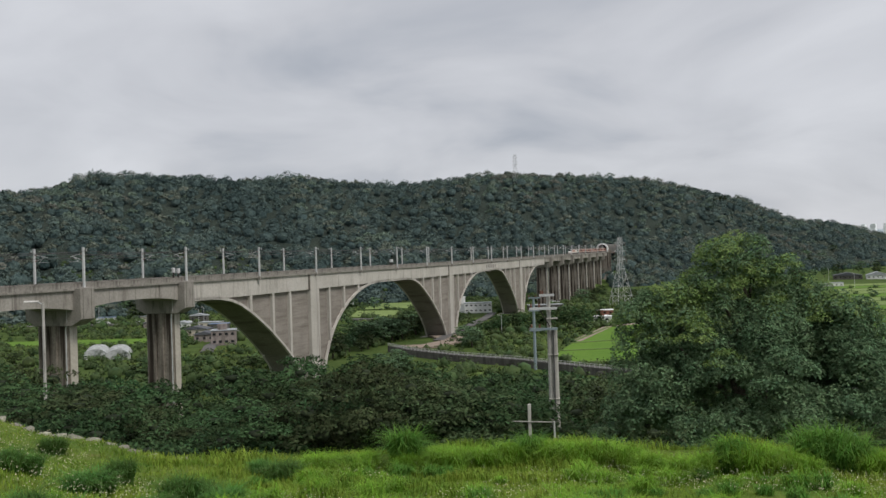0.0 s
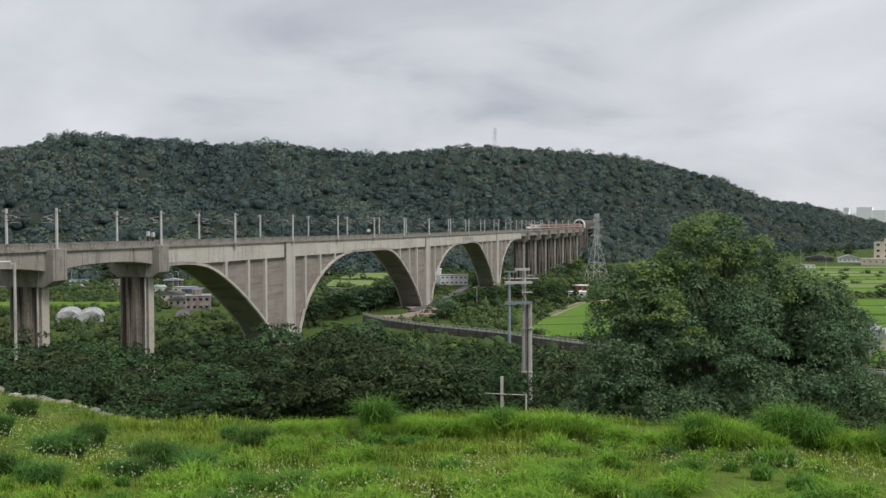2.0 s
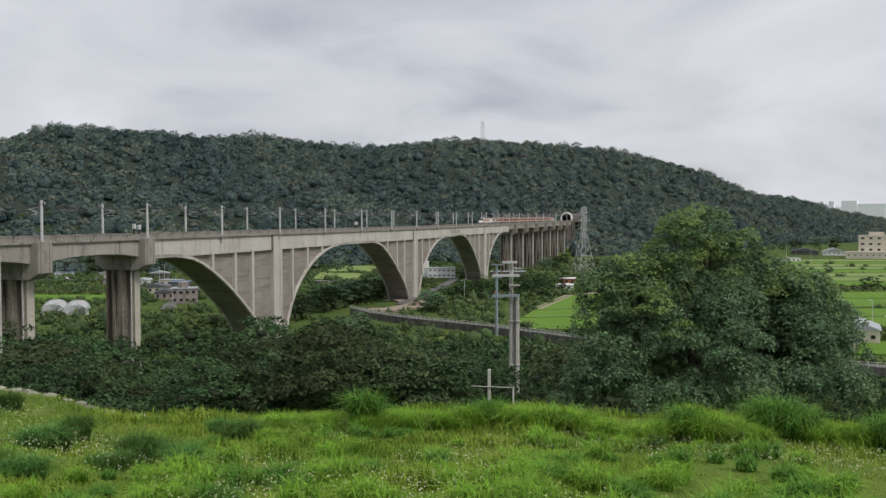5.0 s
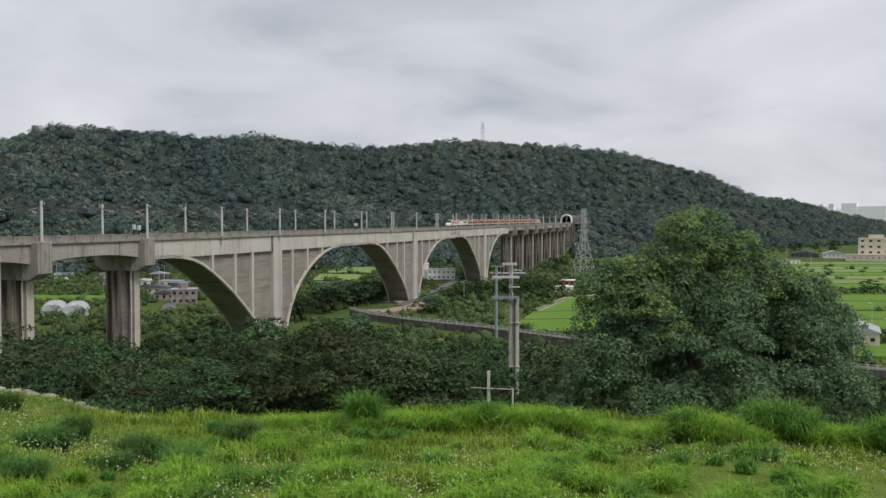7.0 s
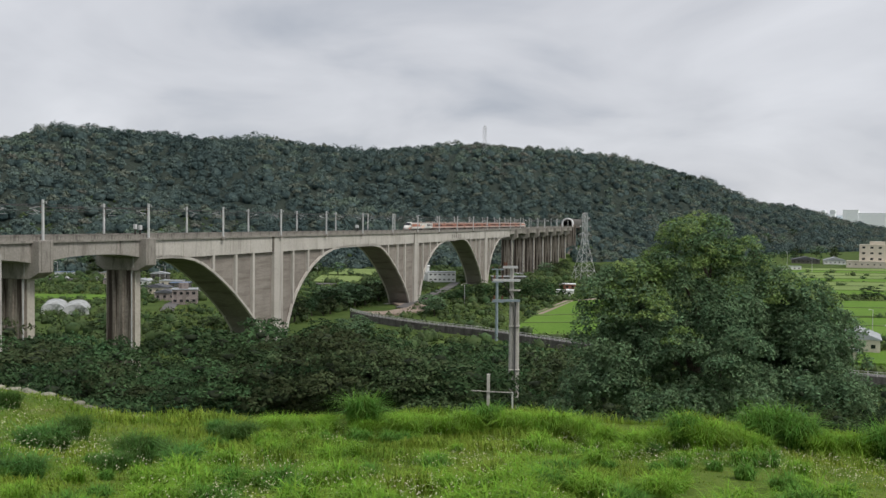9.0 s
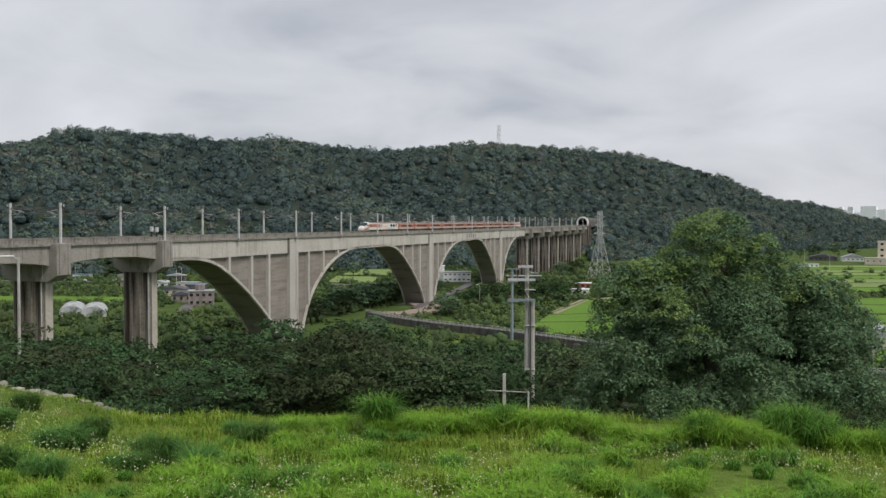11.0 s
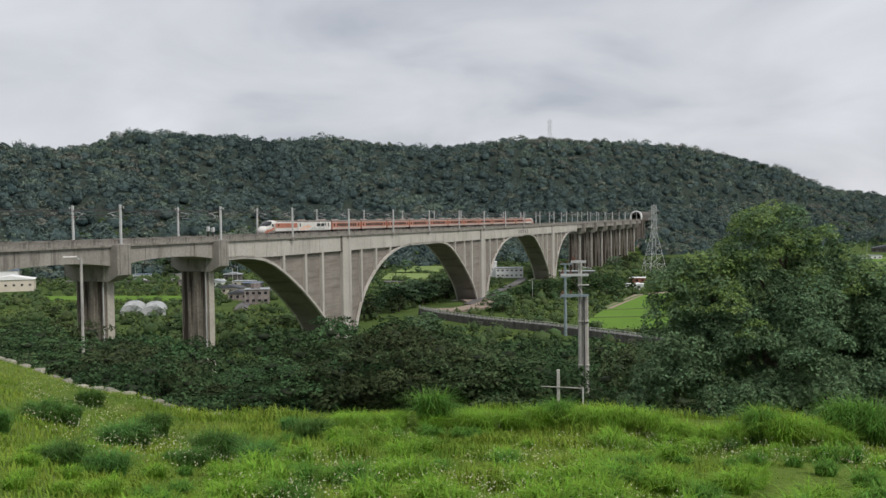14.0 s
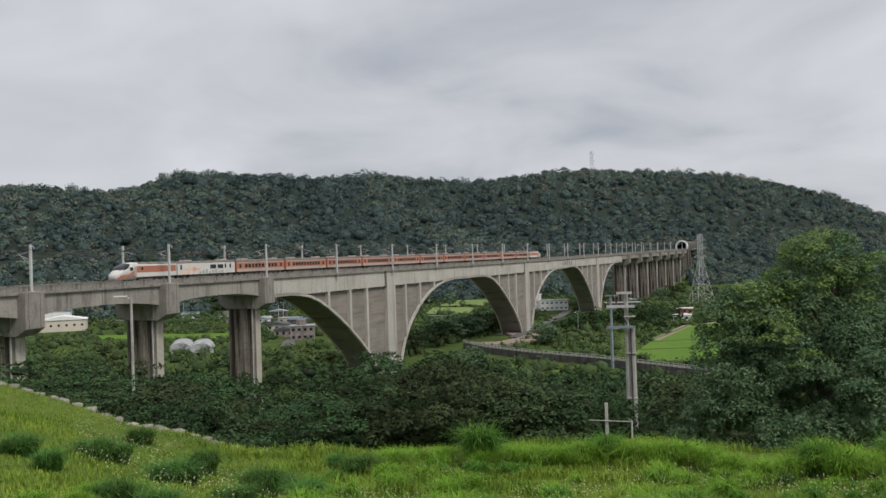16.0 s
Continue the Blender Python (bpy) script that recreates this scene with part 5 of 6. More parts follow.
def utility_pole():
    x, y = place_xy(4.80, 44.0)
    z = ground_z(x, y) - 0.3
    top = -2.15
    t = empty("utility_pole", pose(x, y, z, 0, 0, -5), "pair of weathered concrete utility poles with crossarms", "utility pole")
    H = top - z
    part("pole", tubes(((0, 0, 0), (0.0, 0, H), 0.115, 0.10), n=14), M_POLE, t)
    part("pole", tubes(((0.27, 0.04, 0), (0.25, 0.04, H - 1.72), 0.19, 0.15), n=14), M_POLE, t)
    part("pole_cap", tubes(((0.25, 0.04, H - 1.72), (0.25, 0.04, H - 1.66), 0.15, 0.09), n=14), M_POLE, t)
    for h, x0, x1 in ((-0.02, -0.45, 0.30), (-0.68, -0.95, 0.42), (-1.70, -0.95, 0.42)):
        part("crossarm", boxes((x0, x1, -0.27, -0.17, H + h - 0.06, H + h + 0.06)), M_STEEL_BLUE if h < -1 else M_GALV, t)
        for q in (x0 + 0.08, (x0 + x1) / 2 - 0.2):
            part("insulator", tubes(((q, -0.22, H + h + 0.06), (q, -0.22, H + h + 0.24), 0.05, 0.035), n=8), M_INSUL, t)
    part("brace", tubes(((-0.45, -0.2, H - 0.7), (0.05, -0.2, H - 1.6), 0.03), n=6), M_DARK, t)
    for h in (1.2, 3.0, 5.2):
        part("band", boxes((-0.12, 0.44, -0.16, 0.22, H - h - 0.03, H - h + 0.03), bevel=0.02), M_POLE, t)
    part("riser_cable", tubes(((0.2, -0.19, 0.3), (0.19, -0.15, H - 1.7), 0.03), n=6), M_WIRE, t)
    # steel pole by the river road
    x, y = place_xy(3.84, 272.0)
    z = -36.5
    t2 = empty("steel_pole", pose(x, y, z, 0, 0, -5), "blue-grey steel utility pole with crossarms", "utility pole")
    H = -14.1 - z
    part("pole", tubes(((0, 0, 0), (0, 0, H), 0.5, 0.36), n=12), M_STEEL_BLUE, t2)
    for h in (0.1, 4.0, 10.2):
        part("crossarm", boxes((-1.6, 2.2, -0.6, -0.4, H - h - 0.2, H - h + 0.2)), M_STEEL_BLUE, t2)
        for q in (-1.4, 0.6, 2.0):
            part("insulator", tubes(((q, -0.5, H - h + 0.2), (q, -0.5, H - h + 0.9), 0.16, 0.1), n=8), M_INSUL, t2)
    # short post and bar
    x, y = place_xy(3.35, 38.0)
    z = ground_z(x, y) - 0.3
    H = -267 / 1545 * 38.0 - z
    t3 = empty("fence_post", pose(x, y, z, 0, 0, -3), "short weathered post with a thin pale rail", "post")
    part("post", boxes((-0.07, 0.07, -0.07, 0.07, 0, H), bevel=0.015), M_POLE, t3)
    part("rail", tubes(((-0.75, -0.1, H - 0.72), (1.0, -0.1, H - 0.78), 0.022), n=8), M_POLE, t3)
    part("rail_foot", tubes(((1.05, -0.1, 0), (1.05, -0.1, H - 0.75), 0.04), n=8), M_RAILING, t3)


utility_pole()


def street_lamp(x, y, H, arm, turn, mat, label, r=0.12):
    z = ground_z(x, y) - 0.2
    t = empty("street_lamp", pose(x, y, z, 0, 0, turn), label, "street lamp", "street lamps")
    part("pole", tubes(((0, 0, 0), (0, 0, H), r, r * 0.8), n=10), mat, t)
    part("arm", tubes(((0, 0, H - 0.15), (-arm, 0, H + 0.1), r * 0.4), n=6), M_GALV, t)
    part("lamp_head", boxes((-arm - 1.0, -arm + 0.2, -0.15, 0.15, H + 0.05, H + 0.2), bevel=0.04), M_WHITE, t)


lx, ly = place_xy(-26.65, 84.0)
street_lamp(lx, ly, -2.9 - ground_z(lx, ly), 0.5, 27, M_POLE, "concrete street lamp with a long white head", 0.15)
for x, y, H in ((-190, 524, 11), (-232, 532, 11), (-160, 511, 11), (-150, 470, 12), (12, 400, 9), (-110, 505, 10), (88, 560, 10), (300, 700, 12), (320, 800, 14), (130, 250, 9), (150, 300, 9)):
    street_lamp(x, y, H, 0.9, 20, M_GALV, "slim pale street lamp beside a valley road")


def valley_wire(p, q, sag):
    bm = bmesh.new()
    p, q = Vector(p), Vector(q)
    pts = [p.lerp(q, i / 8) - Vector((0, 0, sag * 4 * (i / 8) * (1 - i / 8))) for i in range(9)]
    pipe(bm, pts, 0.016, 4)
    tagged(mesh_object("utility_wire", bm, M_WIRE), "thin dark utility wire between poles", "wire", "utility wires")


ux, uy = place_xy(4.8, 44.0)
sx, sy = place_xy(3.84, 272.0)
for dx, z0, z1 in ((-0.4, -2.0, -13.6), (-0.9, -2.7, -17.6), (-0.9, -3.7, -23.6)):
    valley_wire((ux + dx, uy, z0), (sx + dx, sy, z1), 0.6)

# railway signal cabinets beside the track
for s, v, h in ((187.0, 134.5, 1.9), (189.0, 134.5, 1.7), (333, 134.5, 1.9), (334.6, 134.5, 1.9)):
    t = empty("track_cabinet", at_bridge(s, v, -4.06 + rise(s)), "small grey trackside signal cabinet on legs", "cabinet", "trackside cabinets")
    part("box", boxes((-0.4, 0.4, -0.3, 0.3, h - 0.2, h + 1.0), bevel=0.03), M_GALV, t)
    part("stand", boxes((-0.15, 0.15, -0.15, 0.15, 0, h - 0.2)), M_DARK, t)


# ---- cars on the valley road ----
def car(x, y, turn, label):
    t = empty("car", pose(x, y, -36.2, 0, 0, turn), label, "car", "cars on the valley roads")
    bm = bmesh.new()
    prism(bm, [(-2.15, 0.3), (-2.2, 0.75), (-1.3, 0.9), (-0.6, 1.42), (0.9, 1.45), (1.7, 0.95), (2.2, 0.85), (2.2, 0.3)], -0.85, 0.85)
    bmesh.ops.recalc_face_normals(bm, faces=bm.faces[:])
    bmesh.ops.bevel(bm, geom=bm.edges[:], offset=0.06, segments=1, affect="EDGES")
    part("body", bm, M_CARPAINT, t)
    for e in (-1, 1):
        w = bmesh.new()
        prism(w, [(-1.15, 0.95), (-0.55, 1.36), (0.85, 1.38), (1.5, 0.97)], e * 0.86 - 0.01, e * 0.86 + 0.01)
        bmesh.ops.recalc_face_normals(w, faces=w.faces[:])
        part("side_glass", w, M_GLASS, t)
        for dx in (-1.35, 1.35):
            part("wheel", tubes(((dx, e * 0.7, 0.32), (dx, e * 0.9, 0.32), 0.32), n=14), M_DARK, t)


for x, y, a in ((-143, 516, 3), (-206, 527, 3), (-226, 529, 3), (-172, 519, -8), (-250, 530, 3), (-128, 519, 4), (-118, 414, 80)):
    car(x, y, a, "pale car on the valley road")
for x, y, a in ((55, 628, 10), (70, 470, 60), (58, 622, 10)):
    car(x, y, a, "pale car parked near the ridge's foot")


# ---- trees in the valley ----
def clear_of(x, y, pad):
    s, v = UX * x + UY * y, -UY * x + UX * y
    if abs(v - MID_V) < 9 + pad and s < 905:
        return False
    for (cx, cy, rad) in OPEN:
        if math.hypot(x - cx, y - cy) < rad + pad:
            return False
    for pts, _ in FIELDS:
        inside, n = False, len(pts)
        for i in range(n):
            (x0, y0), (x1, y1) = pts[i], pts[(i + 1) % n]
            if (y0 > y) != (y1 > y) and x < (x1 - x0) * (y - y0) / (y1 - y0) + x0:
                inside = not inside
        if inside:
            return False
    return True


OPEN = [(2, 548, 14), (2, 520, 14), (-112, 386, 11), (-118, 366, 12), (-126, 404, 7), (-150, 347, 12), (-272, 462, 20), (-262, 440, 14), (120, 256, 15), (115, 240, 12), (97, 581, 8), (70, 500, 9), (66, 455, 7), (45, 560, 14), (-18, 358, 9),
        (-150, 486, 9), (-168, 490, 8), (-140, 468, 8), (-186, 499, 9), (-112, 463, 7), (-96, 493, 7), (-217, 528, 10), (-190, 522, 10), (-162, 516, 10), (-240, 530, 10), (-270, 531, 10), (-140, 516, 10), (-121, 423, 6), (-132, 490, 6), (-126, 460, 6), (-115, 375, 6), (-110, 350, 8), (-9, 302, 9), (14, 282, 9), (3, 292, 9), (25, 270, 9), (36, 257, 9), (49, 243, 9), (62, 229, 9), (78, 217, 9), (95, 205, 9), (-18, 312, 8), (5, 490, 6), (-3, 450, 6), (-7, 428, 6), (-66, 495, 9), (360, 860, 40), (400, 790, 45), (300, 745, 16), (290, 720, 20)]
VTREES = []
for k in range(4):
    rng = np.random.default_rng(300 + k)
    w, h = (6.5, 5.0, 7.5, 4.0)[k], (8.0, 5.5, 7.0, 10.0)[k]
    VTREES.append((make_tree("valley_tree", 400 + k, shrub_lobes(rng, w, h, 14), (h * 0.3, 0.16), 0.38, 600, (M_LEAF_B, M_LEAF_C, M_LEAF, M_LEAF_B)[k], "round green tree on the valley floor", "tree", "valley trees"), h))


def valley_trees():
    rng = np.random.default_rng(9)
    # x range, y range, count, height range
    areas = [(-172, -128, 316, 334, 22, 2.0, 3.6), (-250, -120, 300, 380, 40, 3, 6), (-78, -36, 285, 350, 30, 4, 7), (-60, 0, 330, 470, 95, 5, 9), (-2, 75, 395, 465, 60, 4, 6.5), (-20, 40, 300, 345, 14, 1.6, 3), (-190, -30, 150, 300, 70, 5, 8), (-40, 120, 150, 235, 50, 4, 7), (-320, -60, 545, 640, 85, 6, 11), (-100, 60, 560, 720, 70, 5, 10), (40, 130, 560, 790, 60, 5, 10), (-130, -70, 400, 520, 18, 2, 5),
             (180, 260, 432, 462, 22, 5, 10), (150, 420, 800, 960, 60, 6, 11), (130, 300, 560, 1000, 12, 4, 8), (290, 560, 1000, 1300, 160, 6, 11), (60, 140, 300, 400, 6, 3, 5), (-330, -180, 440, 520, 26, 5, 9), (420, 640, 860, 1400, 60, 8, 14), (-10, 40, 345, 395, 20, 2.0, 3.6), (220, 440, 900, 1100, 130, 6, 11), (-75, -12, 215, 330, 90, 5, 8), (-58, -26, 318, 420, 150, 7, 11), (-170, -20, 170, 300, 80, 5, 8)]
    used = set()
    for x0, x1, y0, y1, n, h0, h1 in areas:
        for i in range(int(n * 0.23)):
            x, y = rng.uniform(x0, x1), rng.uniform(y0, y1)
            if not clear_of(x, y, 2.0):
                continue
            hh = rng.uniform(h0, h1)
            k = int(rng.integers(0, 4))
            src, h = VTREES[k]
            m = pose(x, y, ground_z(x, y) - 0.15, 0, 0, rng.uniform(0, 360))
            sc = Matrix.Diagonal((hh / h * rng.uniform(1.1, 1.8), hh / h * rng.uniform(1.1, 1.8), hh / h, 1))
            if k not in used:
                used.add(k)
                src.matrix_basis = m @ sc
            else:
                copy_thing(src, m).matrix_basis = m @ sc


    # tall hedge beside the rice field
    for i in range(30):
        k = (i + rng.uniform(0.2, 0.8)) / 30
        x, y = place_xy(1.0 + 7.2 * k, 404 + 34 * k + rng.uniform(-5, 5))
        hh = rng.uniform(8.0, 11.5)
        src, h = VTREES[3]
        m = pose(x, y, ground_z(x, y) - 0.15, 0, 0, rng.uniform(0, 360))
        copy_thing(src, m).matrix_basis = m @ Matrix.Diagonal((1.25, 1.25, hh / h, 1))


valley_trees()


def scrub():
    """Bushes and saplings that cover the rough ground of the valley."""
    rng = np.random.default_rng(61)
    n = 11000
    x, y = rng.uniform(-330, 330, n), rng.uniform(120, 760, n)
    keep = [i for i in range(n) if abs(math.degrees(math.atan2(x[i], y[i]))) < 37 and clear_of(x[i], y[i], 0.5)]
    x, y = x[keep][:5400], y[keep][:5400]
    m = len(x)
    near = wave(x, y, 0.045) + 0.6 * wave(x, y, 0.13)
    ok = near > -1.2
    x, y = x[ok], y[ok]
    m = len(x)
    rad = rng.uniform(1.0, 2.9, m) * (1 + 0.4 * (near[ok] > 0.2))
    c = np.stack([x, y, height(x, y) + rad * 0.35], 1)
    K = 30
    d = rng.normal(0, 1, (m, K, 3))
    d[..., 2] = np.abs(d[..., 2])
    d /= np.linalg.norm(d, axis=2, keepdims=True)
    p = c[:, None] + d * (rad[:, None, None] * rng.uniform(0.75, 1.1, (m, K, 1))) * np.array([1, 1, 0.85])
    v, f = leaves(rng, p.reshape(-1, 3), (d + [0, 0, 0.5]).reshape(-1, 3), 0.5, 0.6, 0.45)
    tagged(new("valley_scrub", array_mesh("valley_scrub", v, f, M_SCRUB)), "mixed green bushes and saplings over rough valley ground", "scrub", kind="stuff")
    iv, it = ICO
    cv = c[:, None] + iv[None] * rad[:, None, None] * 0.6 * rng.uniform(0.7, 1.3, (m, len(iv), 1))
    cf = it[None] + (np.arange(m) * len(iv))[:, None, None]
    tagged(new("scrub_branches", array_mesh("scrub_branches", cv.reshape(-1, 3), cf.reshape(-1, 3), M_SCRUB)), "dense leafy inner boughs of the valley bushes", "scrub", kind="stuff")


M_SCRUB = material("scrub_leaf", (0.032, 0.064, 0.023), (0.088, 0.122, 0.042), 0.7, 0.04, 0.25, 0.0, island=0.28, spec=0.15)
scrub()


# weeds over the valley floor
def weeds():
    rng = np.random.default_rng(21)
    n = 60000
    x, y = rng.uniform(-330, 260, n), rng.uniform(140, 640, n)
    s, v = UX * x + UY * y, -UY * x + UX * y
    ok = (wave(x, y, 0.06) + 0.5 * wave(x, y, 0.21) > -0.25) & (np.abs(np.degrees(np.arctan2(x, y))) < 36)
    x, y = x[ok], y[ok]
    keep = np.array([clear_of(a, b, -2.0) for a, b in zip(x, y)])
    x, y = x[keep], y[keep]
    c = np.stack([x, y, height(x, y) + rng.uniform(0.1, 0.7, len(x))], 1)
    vv, f = cards(rng, c, np.tile([0, -0.4, 0.6], (len(x), 1)), 0.75, 0.6, 0.6)
    tagged(new("valley_weeds", array_mesh("valley_weeds", vv, f, M_WEED)), "rough green weeds and scrub on the valley floor", "weeds", kind="stuff")


M_WEED = material("weed_leaf", (0.055, 0.095, 0.026), (0.135, 0.175, 0.052), 0.8, 0.03, 0.3, 0.0, island=0.35, spec=0.15)
weeds()


# ---- lawn ----
def ground_hit(az, drop):
    """Distance at which the sight line of that slope (per 1545) meets the lawn."""
    r = 4.0
    while r < 60:
        x, y = place_xy(az, r)
        if ground_z(x, y) > drop / 1545.0 * r:
            return r
        r += 0.15
    return r


def blades(rng, base, length, width, lean, droop):
    """Each blade: two bent quads. Arrays of base points, lengths, widths."""
    n = len(base)
    a = rng.uniform(0, 2 * np.pi, n)
    out = np.stack([np.cos(a), np.sin(a), np.zeros(n)], 1)
    side = np.stack([-np.sin(a), np.cos(a), np.zeros(n)], 1)
    L, Wd = length[:, None], width[:, None] * 0.5
    p1 = base + out * L * (lean * 0.45)[:, None] + np.array([0, 0, 1]) * L * 0.6
    p2 = base + out * L * (lean + droop * 0.3)[:, None] + np.array([0, 0, 1]) * L * (1.0 - 0.45 * droop)[:, None]
    v = np.stack([base - side * Wd, base + side * Wd, p1 - side * Wd * 0.8, p1 + side * Wd * 0.8, p2], 1).reshape(-1, 3)
    i = np.arange(n)[:, None] * 5
    f = np.concatenate([i + np.array([[0, 1, 3]]), i + np.array([[0, 3, 2]]), i + np.array([[2, 3, 4]])])
    return v, f


def lawn():
    rng = np.random.default_rng(31)
    n = 140000
    az = rng.uniform(-38, 34, n)
    edge = np.interp(az, EDGE_AZ, EDGE_R)
    r = 7.0 + (edge + 1.2 - 7.0) * rng.uniform(0, 1, n) ** 0.85
    x, y = r * np.sin(np.radians(az)), r * np.cos(np.radians(az))
    patch = wave(x, y, 0.8) + 0.9 * wave(x + 7, y, 2.3)
    left = np.clip((-az - 12) / 14, 0, 1)
    near_edge = np.clip((r / edge - 0.72) / 0.25, 0, 1) * (1 - left)
    L = 0.09 + 0.22 * np.clip(patch + 0.3, 0, 1.3) * (1 - 0.75 * left) + 0.12 * near_edge * rng.uniform(0.5, 1, n)
    # grazed short over the dry patch below the tree
    L *= rng.uniform(0.6, 1.35, n) * (1 - 0.55 * np.clip((az - 7) / 6, 0, 1) * np.clip((0.86 - r / edge) / 0.12, 0, 1))
    base = np.stack([x, y, height(x, y) - 0.02], 1)
    v, f = blades(rng, base, L, 0.011 + 0.04 * L, rng.uniform(0.1, 0.6, n), rng.uniform(0.1, 0.9, n))
    tagged(new("lawn_grass", array_mesh("lawn_grass", v, f, M_GRASS)), "lush uneven bright green meadow grass", "grass", kind="stuff")
    # small white flowers in drifts
    m = 13000
    az = rng.uniform(-30, 33, m)
    r = np.interp(az, EDGE_AZ, EDGE_R) * rng.uniform(0.42, 0.95, m)
    x, y = r * np.sin(np.radians(az)), r * np.cos(np.radians(az))
    ok = wave(x + 3, y - 5, 0.6) + 0.6 * wave(x, y, 1.7) > 0.05
    x, y = x[ok], y[ok]
    c = np.stack([x, y, height(x, y) + rng.uniform(0.12, 0.32, len(x))], 1)
    v, f = cards(rng, c, np.tile([0, -0.5, 0.8], (len(x), 1)), 0.011, 0.95, 0.4)
    tagged(new("white_wildflowers", array_mesh("white_wildflowers", v, f, M_FLOWER)), "tiny white wildflowers scattered through the meadow", "flowers", kind="stuff")


lawn()


def grass_tuft(seed, w, h, n, mat, name="grass_tuft"):
    rng = np.random.default_rng(seed)
    a, q = rng.uniform(0, 6.28, n), rng.uniform(0, 1, n) ** 0.5 * w * 0.22
    base = np.stack([np.cos(a) * q, np.sin(a) * q, np.full(n, -0.05)], 1)
    L = h * rng.uniform(0.65, 1.2, n)
    v, f = blades(rng, base, L, rng.uniform(0.011, 0.024, n), rng.uniform(0.03, 0.55, n) * w / h * 0.75, rng.uniform(0.3, 1.35, n))
    return array_mesh(name, v, f, mat)


TUFT_MESH = [grass_tuft(1, 1.3, 1.15, 1000, M_TUFT), grass_tuft(2, 1.5, 0.95, 950, M_TUFT2), grass_tuft(3, 1.0, 0.5, 320, M_TUFT), grass_tuft(4, 1.1, 0.55, 340, M_TUFT2)]
TUFTS = [(-4.85, -376, 0, 1.0), (2.0, -376, 1, 0.9), (3.4, -372, 0, 0.72), (4.9, -378, 1, 0.95), (6.5, -382, 1, 1.0), (8.0, -380, 1, 1.0), (9.6, -384, 1, 0.9), (11.0, -392, 1, 0.8), (12.8, -398, 1, 0.75), (14.2, -390, 1, 0.8),
         (16.0, -384, 0, 0.85), (17.3, -388, 1, 1.1), (18.8, -380, 1, 0.9), (20.4, -374, 0, 0.95), (21.6, -372, 0, 1.05), (22.8, -376, 0, 0.9), (24.2, -380, 1, 0.95), (25.8, -378, 1, 1.0), (27.5, -376, 0, 0.9), (29.5, -378, 1, 1.0), (-10, -378, 1, 0.7), (-7.8, -376, 1, 0.65), (-1.5, -384, 1, 0.75), (0.4, -382, 1, 0.8), ]


def tuft_at(az, drop, k, sc, rng):
    r = ground_hit(az, drop)
    x, y = place_xy(az, r)
    ob = new("grass_tuft", TUFT_MESH[k])
    ob.matrix_basis = pose(x, y, ground_z(x, y), 0, 0, rng.uniform(0, 360)) @ Matrix.Diagonal((sc * rng.uniform(0.95, 1.15), sc * rng.uniform(0.95, 1.15), sc, 1))
    tagged(ob, ("tall arching dark green silver grass tuft in the meadow" if k in (0, 2) else "tall bright green cane grass tuft in the meadow"), "grass tuft", "grass tufts")


def tufts():
    rng = np.random.default_rng(41)
    for az, drop, k, sc in TUFTS:
        tuft_at(az, drop, k, sc * (1.25 if k == 0 else 1.0), rng)
    for i in range(210):
        az = rng.uniform(-33, 33)
        d = -rng.uniform(375, 540)
        tuft_at(az, d, int(rng.choice([2, 2, 3, 3, 3, 3])), rng.uniform(0.45, 1.1) * (0.6 if az < -18 else 1), rng)
    for i in range(44):
        az = rng.uniform(-12, 31)
        tuft_at(az, -rng.uniform(366, 384), int(rng.choice([1, 1, 3])), rng.uniform(0.5, 0.8), rng)


tufts()


def weed_clumps():
    """Soft grassy weeds standing in the meadow."""
    rng = np.random.default_rng(43)
    kinds = []
    for w, h, count in ((1.2, 0.7, 800), (0.9, 0.9, 700), (1.5, 0.65, 900)):
        kinds.append(grass_tuft(count, w, h, count, M_WEEDLEAF, "weed_clump"))
    for az, drop, k, sc in WEEDS:
        r = ground_hit(az, drop)
        x, y = place_xy(az, r)
        ob = new("weed_clump", kinds[k])
        ob.matrix_basis = pose(x, y, ground_z(x, y), 0, 0, rng.uniform(0, 360)) @ Matrix.Diagonal((sc, sc, sc * rng.uniform(0.85, 1.1), 1))
        tagged(ob, "soft dark green grassy weeds growing in the meadow", "weeds", "weed clumps")


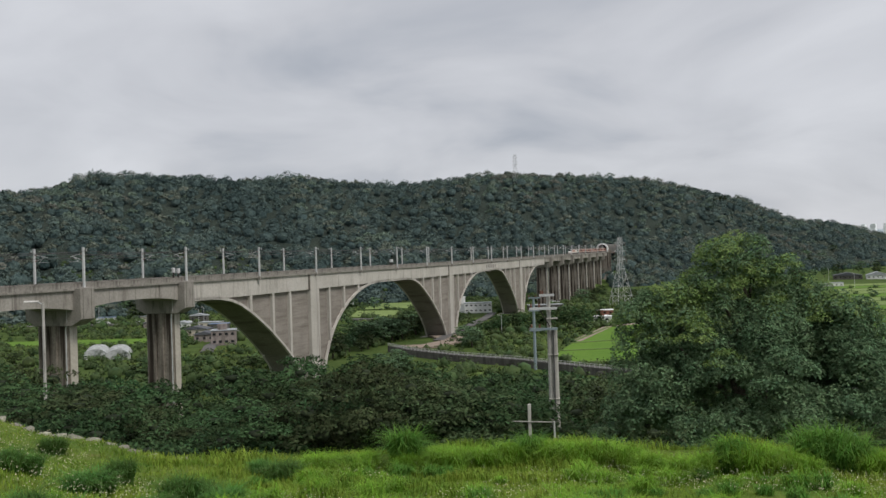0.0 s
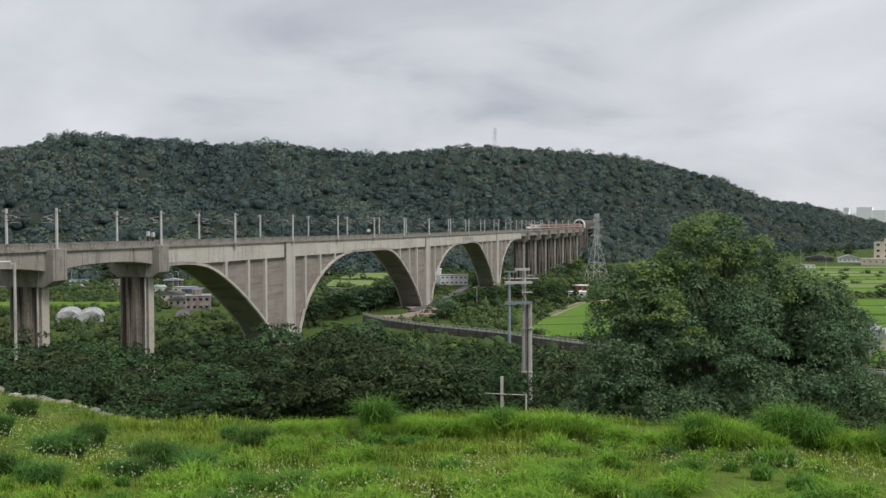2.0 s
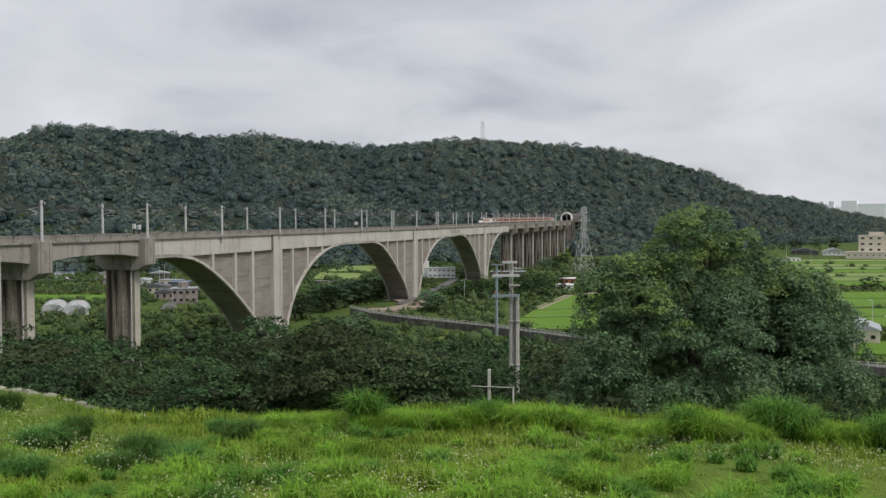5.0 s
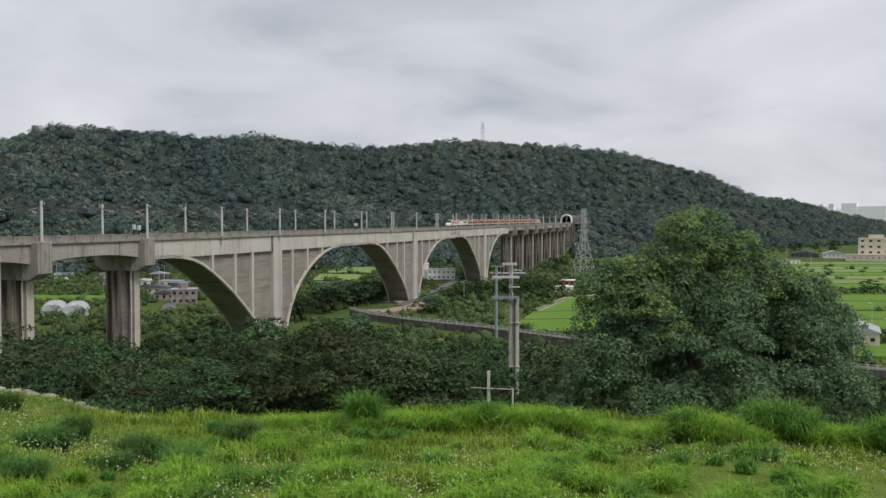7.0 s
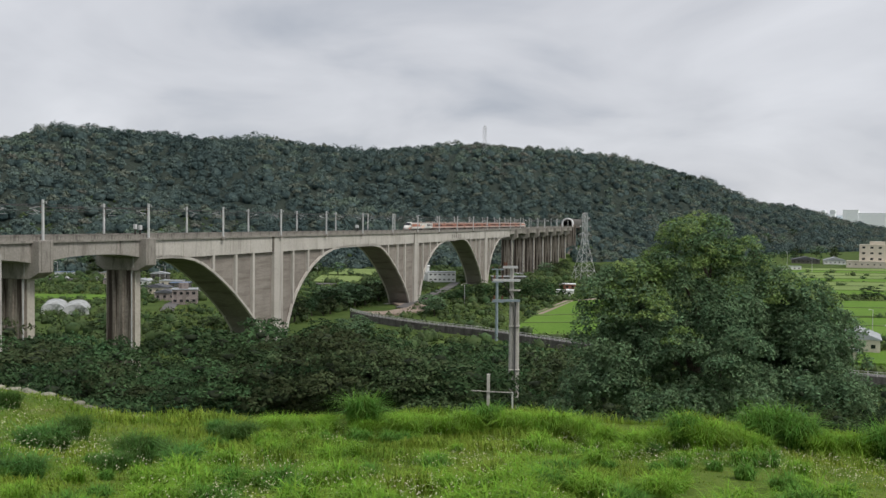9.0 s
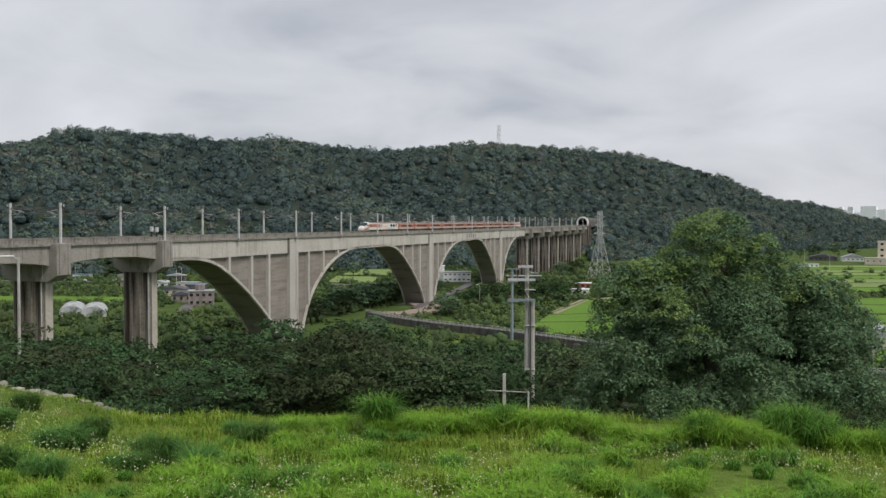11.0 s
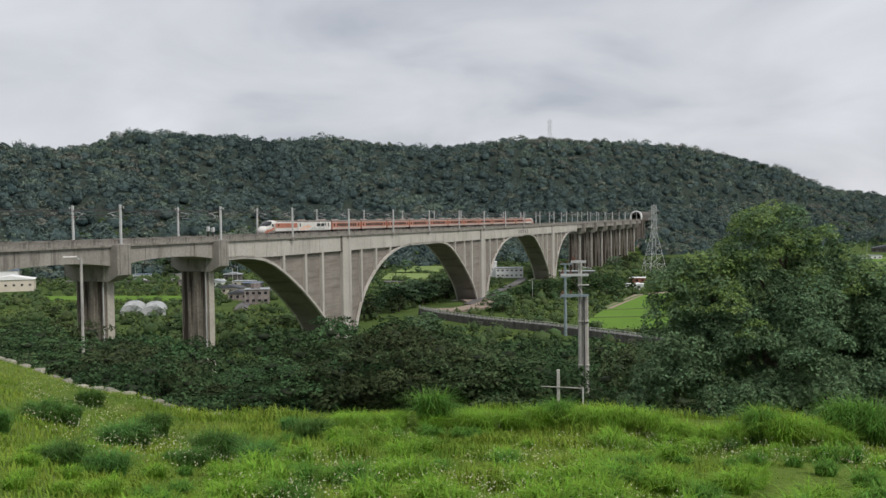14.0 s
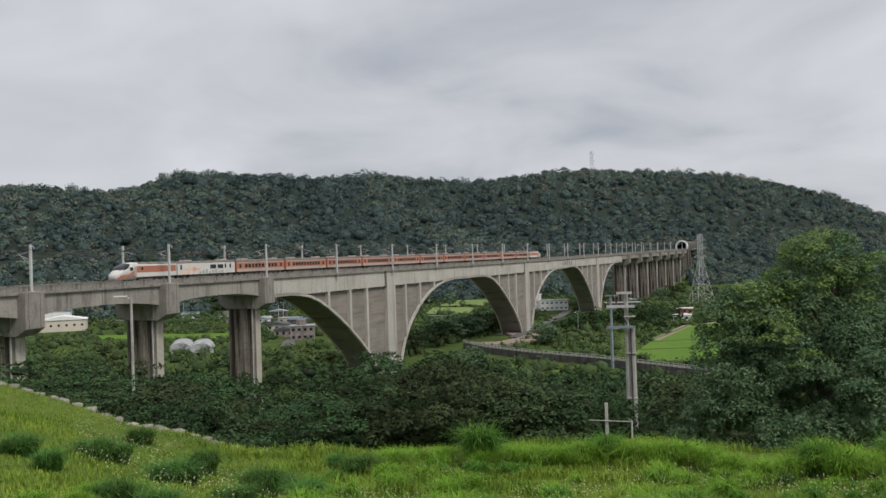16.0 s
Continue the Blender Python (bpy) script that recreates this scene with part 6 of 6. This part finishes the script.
M_WEEDLEAF = material("weed_clump_leaf", (0.080, 0.180, 0.040), (0.160, 0.290, 0.072), 0.7, 0.8, 5.0, 0.0, vary=0.2, island=0.35, trans=0.4, spec=0.12)
WEEDS = [(-24.6, -371, 2, 1.0), (-22.6, -363, 0, 1.0), (-23.6, -380, 0, 0.7), (-18.7, -330, 1, 0.95), (-21.3, -300, 1, 0.85), (-19.1, -414, 0, 1.0), (-18.0, -408, 2, 0.9), (-20.4, -420, 0, 0.7), (-26.3, -302, 2, 0.9), (-12.9, -383, 2, 1.0),
         (-14.2, -372, 0, 0.7), (-16.4, -430, 2, 0.8), (-10.5, -372, 0, 0.8), (-27.6, -330, 0, 0.8), (-29.0, -318, 2, 0.9), (-31.5, -330, 0, 0.7), (2.3, -370, 2, 1.1), (1.4, -374, 0, 0.9), (-16.0, -340, 0, 0.6), (-33, -300, 2, 0.8), (-25.6, -420, 2, 0.8), (-28, -400, 0, 0.8), (14.0, -398, 0, 0.6)]
weed_clumps()


def kerb():
    rng = np.random.default_rng(51)
    x, y = place_xy(-27, 30)
    t = empty("stone_kerb", pose(x, y, ground_z(x, y)), "broken line of pale stones edging the meadow", "stone kerb")
    ox, oy, oz = x, y, ground_z(x, y)
    meshes = []
    az = -44.0
    k = 0
    while az < -8.5:
        r = float(np.interp(az, EDGE_AZ, EDGE_R)) - 0.35
        step = rng.uniform(0.28, 0.6)
        gap = az > -20.5 and math.sin(az * 2.1) > 0.15
        if not gap:
            px, py = place_xy(az, r)
            q = place_xy(az + 0.5, float(np.interp(az + 0.5, EDGE_AZ, EDGE_R)) - 0.35)
            turn = math.degrees(math.atan2(q[1] - py, q[0] - px))
            m = pose(px - ox, py - oy, ground_z(px, py) - oz - 0.01, rng.uniform(-5, 5), rng.uniform(-5, 5), turn + rng.uniform(-8, 8)) @ Matrix.Diagonal((step, 1, rng.uniform(0.8, 1.25), 1))
            if len(meshes) < 6:
                bm = boxes((-0.52, 0.52, -0.13, 0.13, -0.2, 0.07))
                for vtx in bm.verts:
                    vtx.co += Vector(rng.normal(0, 0.035, 3))
                bmesh.ops.bevel(bm, geom=bm.edges[:], offset=0.06, segments=1, affect="EDGES")
                meshes.append(part("stone", bm, M_STONE, t, m=m))
            else:
                again(meshes[int(rng.integers(0, 6))], t, m)
        az += math.degrees(step * 0.92 / r)
        k += 1


kerb()



def motions():
    rows = []
    for t, s in ((0, 702.5), (2.5, 609), (3.5, 573.2), (7, 446.5), (11, 305), (12.5, 252.4), (14.5, 182.3), (16, 129.8)):
        z0, z1 = RAIL_Z + rise(s), RAIL_Z + rise(s + 283)
        p = bridge_place(s, 128.1, z0)
        rows.append((t, pose(p.x, p.y, p.z, 0, -math.degrees(math.atan((z1 - z0) / 283)), AXIS)))
    walk(train, rows)


motions()
